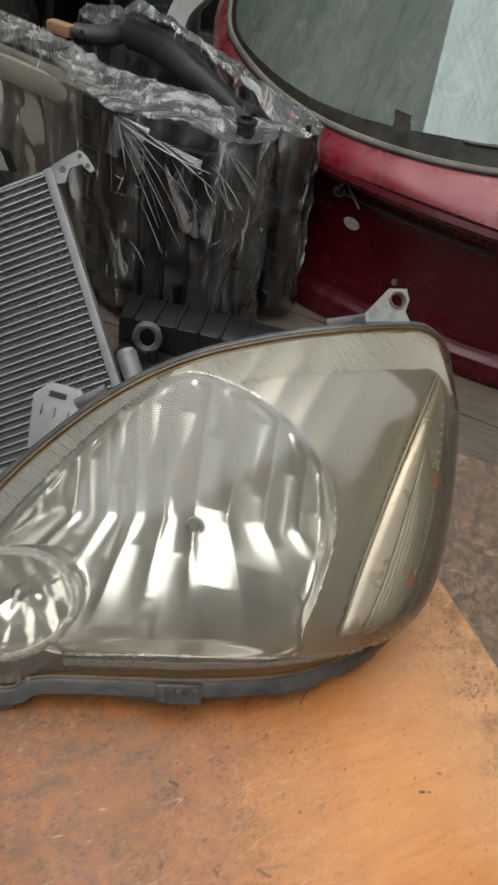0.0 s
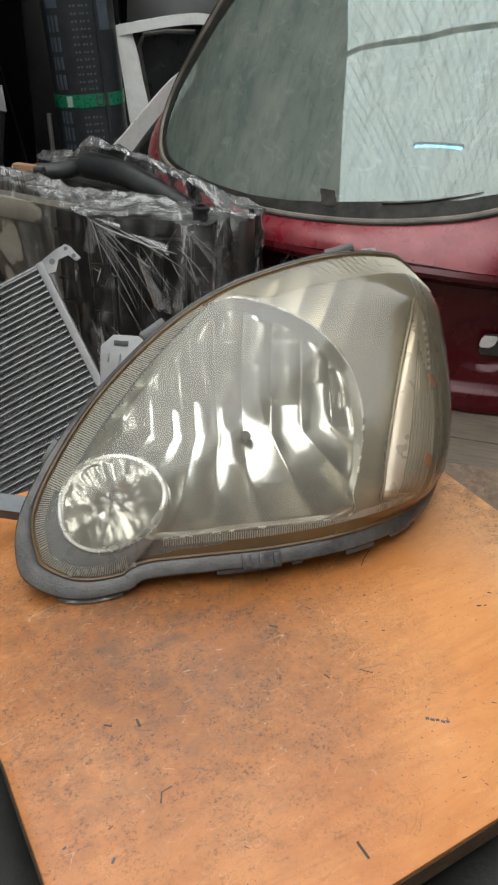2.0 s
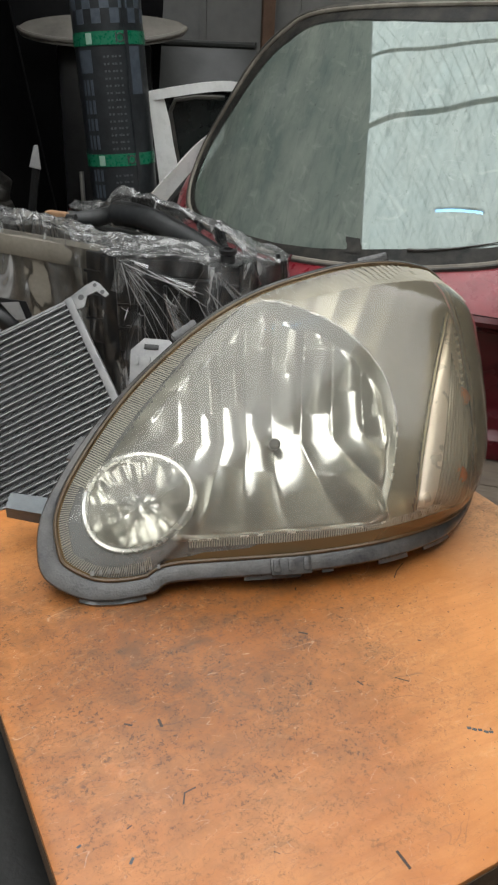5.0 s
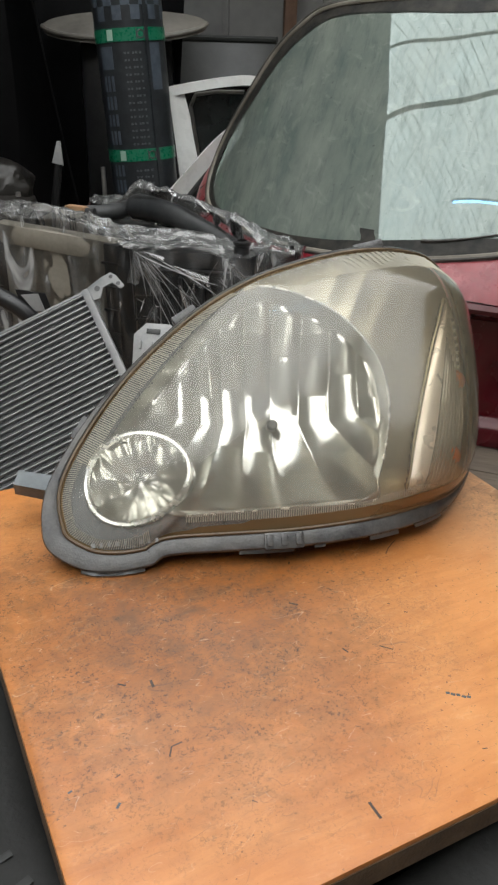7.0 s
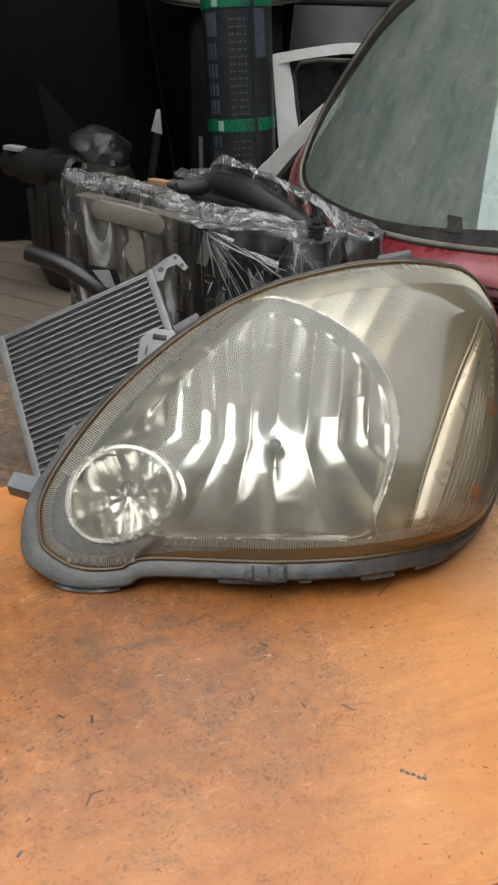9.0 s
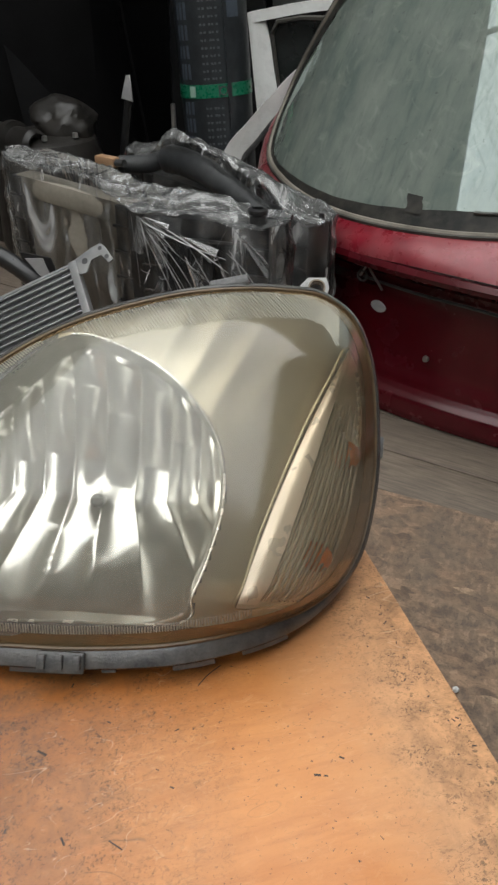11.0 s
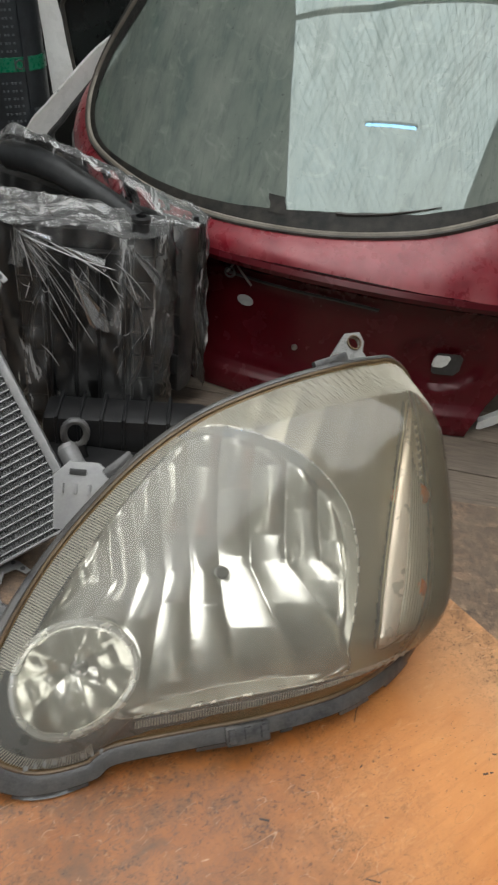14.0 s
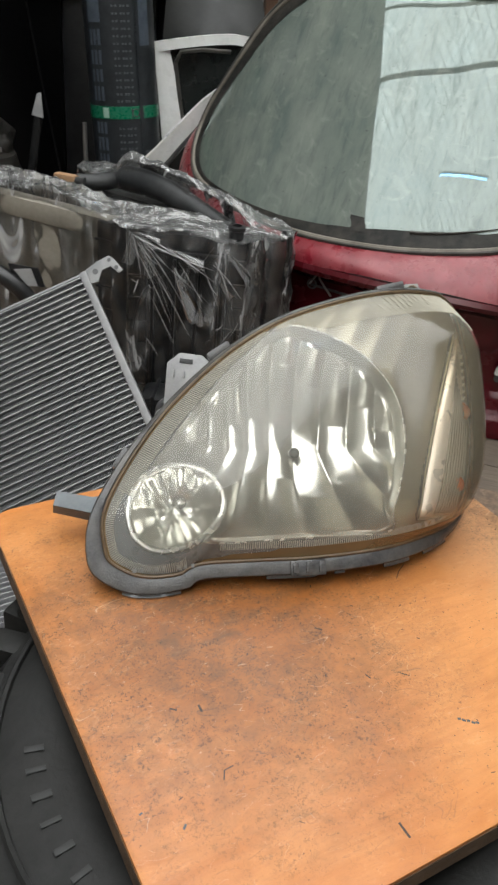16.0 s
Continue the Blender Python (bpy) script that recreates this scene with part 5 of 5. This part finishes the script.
flat = copy_thing(build_condenser(), pose(-0.20, 0.735, 0.010, 0, 0, 25))
tagged(flat, "grey aluminium condenser lying flat on the floor beneath the board")


# ---- wrapped radiators ----
def upright(x0, y0, x1, y1):
    """A pose at the foot of a slab whose length runs from one plan point to the other."""
    return pose((x0 + x1) / 2, (y0 + y1) / 2, 0.001, 0, 0, math.degrees(math.atan2(y1 - y0, x1 - x0)))


def build_radiator(label, x0, y0, x1, y1, hgt, thick, core_mat, fan):
    r = thing("radiator", label, "radiator", upright(x0, y0, x1, y1))
    tank_mat = BLACK_PLASTIC if fan or core_mat is BLACK_PLASTIC else DUSTY_CORE
    w = math.hypot(x1 - x0, y1 - y0)
    part("core", box((0, 0, hgt * 0.5), (w - 0.06, thick * 0.5, hgt - 0.05), 0.003), core_mat, r)
    part("top_tank", box((0, 0, hgt - 0.022), (w - 0.02, thick * 0.86, 0.042), 0.012), tank_mat, r)
    part("bottom_tank", box((0, 0, 0.02), (w, thick * 0.8, 0.04), 0.008), BLACK_PLASTIC, r)
    for s in (-1, 1):
        post = part("side_tank", box((s * (w / 2 - 0.018), 0, hgt / 2), (0.034, thick, hgt - 0.01), 0.006), BLACK_PLASTIC, r)
        for k in range(7):
            part("tank_rib", box((s * (w / 2 - 0.018), -thick / 2 - 0.002, 0.04 + k * (hgt - 0.08) / 6), (0.036, 0.006, 0.005), 0.0015), BLACK_PLASTIC, post)
    if fan:
        f0 = -thick / 2 - 0.02
        sh = part("fan_shroud", box((0.0, f0 + 0.012, hgt * 0.5), (w - 0.075, 0.018, hgt - 0.06), 0.006), BLACK_PLASTIC, r)
        for cx in fan:
            part("fan_ring", tube([(cx + 0.092 * math.cos(k * math.pi / 20), f0 + 0.006, hgt * 0.47 + 0.125 * math.sin(k * math.pi / 20)) for k in range(40)], 0.004, 8, True), BLACK_PLASTIC, sh)
            for k in range(4):
                part("shroud_rib", box((cx - 0.06 + 0.04 * k, f0 - 0.001, hgt * 0.5), (0.006, 0.010, hgt - 0.08), 0.002), BLACK_PLASTIC, sh)
    return r


rad_a = build_radiator("black radiator with a fan shroud, wrapped in clear stretch film", -0.135, 1.175, 0.078, 1.135, 0.345, 0.055, BLACK_PLASTIC, (0.0,))
rad_b = build_radiator("black plastic-tanked radiator wrapped in film behind another", -0.205, 1.545, 0.148, 1.205, 0.325, 0.05, BLACK_PLASTIC, ())
rad_c = build_radiator("dusty beige-grey radiator wrapped in cloudy film", -0.43, 1.40, -0.155, 1.205, 0.348, 0.05, DUSTY_CORE, ())

# hose and filler necks on the radiator tops
hose = thing("radiator_hose", "thick black rubber hose lying over the wrapped radiators", "hose")
part("hose_body", tube(spline([(-0.245, 1.452, 0.349), (-0.19, 1.448, 0.355), (-0.14, 1.43, 0.368), (-0.07, 1.36, 0.366), (0.0, 1.285, 0.345), (0.06, 1.225, 0.322)], 24, False), [0.017] * 9 + [0.026] * 3 + [0.025 - 0.0006 * k for k in range(13)], 14), HOSE_RUBBER, hose)
part("hose_clamp", tube([(-0.137 + 0.0, 1.428 + 0.026 * math.cos(k * math.pi / 10) * 0.7, 0.368 + 0.026 * math.sin(k * math.pi / 10)) for k in range(20)], 0.003, 6, True), BLACK_CAP, hose)
part("hose_mouth", lathe([(0.006, 0.002), (0.014, 0.003), (0.0185, 0.0), (0.0185, -0.012), (0.006, -0.012)], 20, True), BLACK_CAP, hose, m=pose(-0.247, 1.452, 0.349, 0, -90, 0))

cap = thing("filler_neck", "black filler neck standing on a wrapped radiator", "filler neck", pose(0.052, 1.128, 0.345))
part("neck", lathe([(0.0, 0.0), (0.014, 0.0), (0.013, 0.012), (0.016, 0.014), (0.016, 0.020), (0.009, 0.022), (0.009, 0.012), (0.0, 0.012)], 20), BLACK_PLASTIC, cap)
peg = thing("locating_peg", "small black locating peg on a radiator corner", "peg", pose(0.150, 1.188, 0.324))
part("peg_body", lathe([(0.0, 0.022), (0.004, 0.021), (0.0055, 0.014), (0.0055, 0.0), (0.0, 0.0)], 12), BLACK_PLASTIC, peg)
peg2 = copy_thing(peg, pose(-0.112, 1.437, 0.385))
tan = thing("tan_connector", "tan plastic connector among the wrapped radiators", "connector", pose(-0.268, 1.44, 0.349, 0, 0, -30))
part("connector_body", box((0, 0, 0.010), (0.05, 0.022, 0.02), 0.006), TAN, tan)
part("connector_plug", tube([(0.024, 0, 0.01), (0.045, 0, 0.012)], 0.007, 10), BLACK_CAP, tan)


def ridge(p, gx, gy, gz):
    """Sharp folds: the crest lines of a noise stretched one way."""
    return (1 - abs(noise.noise(Vector((p.x * gx[0] + p.z * gx[1], p.y * gy, p.z * gz[0] + p.x * gz[1]))))) ** 4


def wrinkle(p, amp):
    a = 0.9 * ridge(p, (20, 11), 20, (5, -6)) + 0.8 * ridge(p + Vector((3, 1, 2)), (13, -15), 16, (9, 10)) - 0.7
    return amp * (a + 0.8 * noise.noise(p * 13.0) + 0.35 * ridge(p, (55, 20), 55, (16, 5)))


def build_film(label, loop, z_at, low, amp=0.008):
    """Film wrapped round a loop of plan points and drawn over the top."""
    f = thing("stretch_film", label, "plastic film")
    n = 300
    pts = [Vector((p.x, p.y)) for p in spline(loop, n)]
    mid = sum(pts, Vector((0, 0))) / len(pts)

    def side(u, v):
        p = pts[round(u * n) % n]
        out = (p - mid).normalized()
        top = z_at(p.x, p.y) + 0.9 * wrinkle(Vector((p.x, p.y, 0.35)), amp)
        z = low + (top - low) * v
        d = wrinkle(Vector((p.x, p.y, z)), amp) - 0.008 * v ** 6
        return (p.x + out.x * d, p.y + out.y * d, z)

    part("side_wrap", sheet(side, n, 60, True), FILM_SIDE, f)

    def cover(u, v):
        p = pts[round(u * n) % n]
        s = 1 - v * 0.97
        x, y = mid.x + (p.x - mid.x) * s, mid.y + (p.y - mid.y) * s
        if v == 0:
            return side(u, 1.0)
        return (x, y, z_at(x, y) + 0.9 * wrinkle(Vector((x, y, 0.35)), amp) + 0.003 * min(1.0, v * 5))

    part("top_wrap", sheet(cover, n, 40, True), FILM, f)
    return f


def over_hose(x, y):
    """How far the film is lifted where it lies over the hose."""
    t = max(0.0, min(1.0, ((x + 0.13) * 0.19 - (y - 1.42) * 0.195) / (0.19 ** 2 + 0.195 ** 2)))
    d = math.hypot(x + 0.13 - 0.19 * t, y - 1.42 + 0.195 * t)
    return (0.062 - 0.022 * t) * math.exp(-(d / 0.045) ** 2)


film = build_film("torn clear stretch film with white creases round stacked radiators", [(-0.142, 1.138), (-0.05, 1.112), (0.035, 1.088), (0.095, 1.098), (0.10, 1.16), (0.02, 1.20), (-0.10, 1.25), (-0.22, 1.32), (-0.36, 1.43), (-0.46, 1.45), (-0.45, 1.375), (-0.36, 1.33), (-0.26, 1.262)], lambda x, y: 0.352 + 0.012 * (y - 1.15) / 0.15 - 0.004 * math.sin(x * 30), 0.014, 0.008)
film2 = build_film("clear stretch film pulled over the rear radiator, shining and creased", [(0.172, 1.185), (0.12, 1.17), (0.05, 1.225), (-0.05, 1.33), (-0.16, 1.425), (-0.25, 1.50), (-0.24, 1.57), (-0.17, 1.575), (-0.05, 1.46), (0.07, 1.34), (0.165, 1.235)], lambda x, y: 0.330 + 0.12 * max(0.0, min(0.28, y - 1.17)) + over_hose(x, y), 0.014, 0.008)


# loose creases standing proud of the film
def build_strands():
    rng = random.Random(11)
    s = thing("film_creases", "thin white twisted film creases fanning from a radiator corner", "plastic film")
    # broad translucent folds between the creases
    for k in range(14):
        x0, z0 = (-0.140 + rng.uniform(0, 0.02), 0.352) if k % 2 else (rng.uniform(-0.13, 0.02), rng.uniform(0.24, 0.345))
        run, turn, spread = rng.uniform(0.04, 0.11), radians(rng.uniform(-100, -25)), radians(rng.uniform(8, 26))

        def fold(u, v, b=0.0):
            t = turn + spread * (v - 0.5)
            x, z = x0 + run * u * math.cos(t), z0 + run * u * math.sin(t)
            return (min(x, 0.075), 1.121 - 0.19 * (x + 0.142) - 0.004 * math.sin(7 * v + k) * u - 0.004 + b, z)

        part("fold", sheet(fold, 10, 9, False, 0.0005), FILM_FOLD, s)
    for k in range(38):
        # some fan out from the torn corner, the rest run anyhow over the front
        if k % 3 == 0:
            x, z = -0.138 + rng.uniform(-0.006, 0.03), 0.350 + rng.uniform(-0.02, 0.006)
            dx, dz = 0.16 * rng.random() ** 1.2, -rng.uniform(0.02, 0.16)
        else:
            x, z = rng.uniform(-0.14, 0.07), rng.uniform(0.15, 0.35)
            dx = rng.uniform(-0.03, 0.06)
            dz = -rng.uniform(0.5, 2.2) * abs(dx) + rng.uniform(-0.02, 0.01)
        bend, thick = rng.uniform(-0.003, 0.003), rng.uniform(0.2, 0.85) ** 2
        pts = []
        for j in range(7):
            t = j / 6
            px = x + dx * t
            py = 1.118 - 0.19 * (px + 0.142) - 0.008 - 0.006 * math.sin(t * 3 + k)
            pts.append((px + bend * math.sin(math.pi * t) * 0.6, py, z + dz * t + bend * math.sin(math.pi * t)))
        part("crease", tube(pts, [0.0002 + 0.0013 * thick * math.sin(math.pi * (0.06 + 0.88 * j / 6)) for j in range(7)], 4), FILM_CREASE, s)


FILM_FOLD = make_clear("film_fold", (0.93, 0.93, 0.93), (0.82, 0.82, 0.82), 0.15, 0.10, 1.5)
FILM_CREASE = make_clear("film_crease", (0.9, 0.9, 0.9), (0.80, 0.80, 0.80), 0.42, 0.10, 1.5)
build_strands()

# small ring-ended pipe and black hose by the condenser
pipe = thing("coolant_pipe", "black pipe bracket with a round eye beside the condenser", "pipe")
part("eye", tube([(-0.067 + 0.018 * math.cos(k * math.pi / 12), 0.985, 0.066 + 0.024 * math.sin(k * math.pi / 12)) for k in range(24)], 0.006, 8, True), HOUSING, pipe)
part("pipe_run", tube([(-0.060, 0.985, 0.044), (-0.055, 0.98, 0.02), (-0.05, 0.98, 0.002)], 0.009, 10), BLACK_PLASTIC, pipe)
duct = thing("air_duct", "ribbed black plastic air duct on the floor by the radiators", "air duct", pose(0.02, 1.035, 0.001, 0, 0, -12))
part("duct_body", box((0, 0, 0.036), (0.27, 0.075, 0.072), 0.014), BLACK_PLASTIC, duct)
part("duct_mouth", tube([(0.10, -0.035, 0.045), (0.115, -0.065, 0.05)], 0.026, 14), BLACK_PLASTIC, duct)
for k in range(6):
    part("duct_rib", box((-0.11 + 0.036 * k, 0, 0.038), (0.006, 0.082, 0.078), 0.003), BLACK_PLASTIC, duct)
duct2 = thing("air_duct", "low black plastic tray lying in front of the radiators", "air duct", pose(-0.02, 0.955, 0.001, 0, 0, -20))
part("duct_body", box((0, 0, 0.012), (0.22, 0.085, 0.024), 0.008), BLACK_PLASTIC, duct2)
box_hose = thing("black_hose", "black corrugated hose with a pale label beside the condenser", "hose")
part("hose_run", tube(spline([(-0.47, 1.19, 0.278), (-0.395, 1.165, 0.262), (-0.33, 1.15, 0.222), (-0.30, 1.15, 0.15), (-0.30, 1.17, 0.01)], 24, False), 0.016, 12), BLACK_PLASTIC, box_hose)
part("bracket_plate", prism([(0, 0), (0.052, -0.008), (0.062, -0.042), (0.010, -0.040)], 0.004, pose(-0.352, 1.158, 0.272, 90, 0, 0)), BLACK_PLASTIC, box_hose)
part("label", prism([(0, 0), (0.030, 0.002), (0.040, -0.030), (0.022, -0.030)], 0.002, pose(-0.342, 1.151, 0.263, 90, 0, 0)), PALE_PLASTIC, box_hose, "pale blank label")


# ---- dark stored parts behind ----
def curved_panel(name, label, category, mat, m, w, hgt, depth, bend, thick=0.012, taper=0.0):
    t = thing(name, label, category, m)

    def fn(u, v, b=0.0):
        k = 1 - taper * v
        return ((u - 0.5) * w * k, depth * (4 * (u - 0.5) ** 2) + bend * v * v + b, hgt * v)

    part("skin", sheet(fn, 26, 22, False, thick), mat, t)
    part("upper_edge", tube([fn(i / 25, 1.0) for i in range(26)], thick * 0.8, 8), mat, t)
    return t


curved_panel("bumper", "large glossy black bumper standing on end", "bumper", SHADED_BLACK, pose(-0.47, 2.30, 0.0, 0, -12, -20), 0.42, 0.95, -0.10, 0.06)
curved_panel("car_fender", "black car fender leaning in the dark corner", "car fender", SHADED_BLACK, pose(-0.86, 2.55, 0.0, 0, 6, 12), 0.7, 0.9, 0.12, 0.12)
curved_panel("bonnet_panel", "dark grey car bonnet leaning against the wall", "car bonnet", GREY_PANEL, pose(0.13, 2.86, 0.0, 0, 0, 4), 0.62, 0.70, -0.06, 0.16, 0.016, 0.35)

curved_panel("bumper", "wide black bumper cover standing behind the gearbox", "bumper", SHADED_BLACK, pose(-0.80, 2.32, 0.0, 0, 0, 14), 0.62, 1.10, -0.08, 0.05)
curved_panel("bumper", "tall black bumper cover stacked at the back", "bumper", SHADED_BLACK, pose(-0.38, 2.62, 0.0, 0, 4, 0), 0.60, 1.15, -0.06, 0.04)

tray = thing("plastic_spoiler", "dusty beige plastic spoiler lying behind the roofing roll", "spoiler", pose(-0.21, 2.58, 0.672, 0, 0, 0))


def spoiler(u, v, b=0.0):
    a = (u - 0.5) * 2
    full = max(0.0, 1 - a * a) ** 0.6
    return (0.255 * a, -0.05 + 0.03 * v - 0.10 * full * (1 - v), 0.058 + 0.010 * a + 0.080 * (v - 0.55) * (0.10 + 0.90 * full) + b)


part("spoiler_skin", sheet(spoiler, 30, 12, False, -0.014), BEIGE, tray)
part("front_lip", tube([spoiler(i / 29, 0.0) for i in range(30)], 0.008, 8), BEIGE, tray)
part("stand", box((0, 0.02, -0.325), (0.3, 0.08, 0.68), 0.02), BLACK_PLASTIC, tray)

gear = thing("gearbox", "dusty dark gearbox casing among the stored parts", "gearbox", pose(-0.555, 1.93, 0.0, 0, 0, -18))
part("casing", lathe([(0.0, 0.0), (0.13, 0.0), (0.15, 0.05), (0.145, 0.22), (0.12, 0.30), (0.09, 0.315), (0.0, 0.32)], 28), GEAR_GRIME, gear)
part("output_shaft", lathe([(0.0, 0.0), (0.030, 0.0), (0.034, 0.004), (0.034, 0.06), (0.044, 0.064), (0.044, 0.15), (0.052, 0.155), (0.052, 0.172), (0.040, 0.176), (0.040, 0.235), (0.030, 0.245), (0.022, 0.240), (0.018, 0.215), (0.0, 0.215)], 28), GEAR_GRIME, gear, m=pose(-0.20, -0.06, 0.300, 90, 0, 81))
hump = bmesh.new()
bmesh.ops.create_icosphere(hump, subdivisions=4, radius=0.075)
for v in hump.verts:
    v.co = v.co * (1 + 0.35 * noise.noise(v.co * 16) + 0.12 * noise.noise(v.co * 50)) * 1.0
    v.co.z *= 0.8
part("selector_cover", hump, GEAR_GRIME, gear, "lumpy greasy cover", m=pose(0.035, 0.03, 0.335))
for k in range(5):
    part("cover_bolt", lathe([(0.0, 0.012), (0.007, 0.011), (0.008, 0.0), (0.0, 0.0)], 6), STEEL, gear, m=pose(0.10 * math.cos(k * 0.8 - 2.6), 0.10 * math.sin(k * 0.8 - 2.6), 0.312))
part("mounting_pad", box((0, 0, 0), (0.055, 0.03, 0.012), 0.003), PALE_PLASTIC, gear, m=pose(-0.155, -0.085, 0.343, 0, 0, -6))
for k in range(6):
    part("casing_rib", box((0.148 * math.cos(k * 0.55 - 2.9), 0.148 * math.sin(k * 0.55 - 2.9), 0.15), (0.02, 0.012, 0.2), 0.003, None), GEAR_GRIME, gear)

reflx = thing("lamp_fragment", "small broken lamp piece catching the light on a black bumper", "lamp piece", pose(-0.402, 2.15, 0.36, 0, 12, -10))
part("fragment", prism([(-0.012, -0.03), (0.022, -0.03), (0.004, 0.034), (-0.006, 0.03)], 0.006, pose(0, 0, 0.03, 90, 0, 0), bevel=0.001), PALE_PLASTIC, reflx)
part("fragment_base", tube([(0.004, 0.01, 0.0), (0.01, 0.02, -0.36)], 0.012, 8), BLACK_PLASTIC, reflx)
rod = thing("steel_rod", "thin grey steel rod standing upright beside the roofing roll", "rod")
part("rod_body", tube([(-0.262, 2.12, 0.001), (-0.268, 2.12, 0.356)], 0.0065, 8), STEEL, rod)
post = thing("wall_post", "brown painted post against the shed wall", "post")
part("post_body", box((0.42, 3.36, 1.3), (0.05, 0.06, 2.6), 0.004), RUST_POST, post)
for k in range(11):
    rib = part("wall_rib", box((-2.6 + k * 0.42, 3.352, 1.3), (0.03, 0.012, 2.6), 0.003), WALL, None)
    rib.matrix_world = ROOM
    tagged(rib, "upright rib of the sheet wall", "trim", kind="structure")

cloth = thing("black_sheeting", "crumpled black plastic sheeting on the floor under the board", "plastic sheet")


def drape(u, v, b=0.0):
    x, y = -0.62 + 1.15 * u, -0.75 + 1.25 * v
    z = 0.012 + 0.016 * abs(noise.noise(Vector((x * 7, y * 7, 1)))) + 0.006 * noise.noise(Vector((x * 31, y * 31, 4)))
    if x > 0.10:
        y = min(y, 0.30 - 0.9 * (x - 0.10))
    return (x, y, z + b)


part("sheeting", sheet(drape, 70, 70, False, -0.002), CLOTH, cloth)


# ---- marks on the board ----
scuff("gouge", [(0.032, 0.034), (0.034, 0.029), (0.036, 0.024)], 0.0014, INK)
scuff("gouge", [(-0.084, 0.129), (-0.083, 0.126), (-0.082, 0.123)], 0.0014, INK)
scuff("gouge", [(-0.104, 0.127), (-0.099, 0.1255)], 0.0012, INK)
scuff("gouge", [(-0.065, 0.080), (-0.071, 0.077), (-0.072, 0.070)], 0.0008, INK)
scuff("gouge", [(0.012, 0.1985), (0.018, 0.196)], 0.0013, INK)
scuff("gouge", [(0.041, 0.150), (0.044, 0.146)], 0.0010, INK)
scuff("gouge", [(0.066, 0.151), (0.070, 0.149), (0.074, 0.147)], 0.0008, INK)
scuff("gouge", [(0.170, 0.200), (0.174, 0.200)], 0.0013, INK)
scuff("gouge", [(0.1755, 0.200), (0.178, 0.200)], 0.0010, INK)
scuff("gouge", [(0.184, 0.213), (0.187, 0.212)], 0.0011, INK)
scuff("crack", [(0.096, 0.254), (0.100, 0.262), (0.103, 0.266), (0.108, 0.272)], 0.0006, INK)
scuff("chip", [(-0.099, 0.039), (-0.0975, 0.0425)], 0.0013, GREY_MARK)
scuff("chip", [(-0.125, 0.050), (-0.123, 0.0515)], 0.0012, GREY_MARK)
rng = random.Random(3)
for k in range(26):
    x, y = rng.uniform(-0.14, 0.26), rng.uniform(0.02, 0.30)
    if 0.02 + 0.40 * (x - 0.02) < y and x < 0.27 - 0.43 * (y - 0.222) - 0.01 and x > -0.235 - 0.43 * (y - 0.292) + 0.02:
        a = rng.uniform(0, 3.14)
        l = rng.uniform(0.0006, 0.0035)
        scuff("gouge", [(x, y), (x + l * math.cos(a), y + l * math.sin(a))], rng.uniform(0.0004, 0.0009), INK)
for k in range(34):
    # dirt ground into the edge near the far corner
    t, o = rng.uniform(0, 1), rng.uniform(0.006, 0.030)
    x, y = 0.205 + 0.07 * t - o * 0.92, 0.375 - 0.155 * t - o * 0.4
    ang = rng.uniform(0, 3.14)
    ln = rng.uniform(0.0004, 0.0030)
    scuff("gouge", [(x, y), (x + ln * math.cos(ang), y + ln * math.sin(ang))], rng.uniform(0.0003, 0.0010), INK)


# ---- floor boards and the chipboard sheet ----
chip = thing("chipboard_sheet", "dirty brown chipboard sheet lying on the floor", "chipboard", pose(0.352, 0.887, -0.012, 0, 0, PLANK_TURN + 4.5))
part("sheet_body", box((0.1, -1.2, 0.006), (2.6, 2.4, 0.012), 0.002), CHIPBOARD, chip)
crumb = thing("plaster_crumb", "small white crumb lying on the chipboard", "crumb", pose(0.334, 0.536, 0.004))
bmc = bmesh.new()
bmesh.ops.create_icosphere(bmc, subdivisions=1, radius=0.004)
part("crumb_body", bmc, WHITE_PAINT, crumb, smooth=False)

plank_me = None
for k in range(34):
    m = Matrix.Translation((0.35, 0.885, -0.029)) @ pose(0, 0, 0, 0, 0, PLANK_TURN) @ pose(0.3 * (k % 2) - 0.2, -1.5 + k * 0.112, 0)
    if plank_me is None:
        ob = part("plank", box((0, 0, 0.008), (5.2, 0.1085, 0.016), 0.002), PLANKS, floor)
        plank_me = ob.data
    else:
        ob = new("plank", plank_me)
        ob.parent = floor
    ob.matrix_local = m
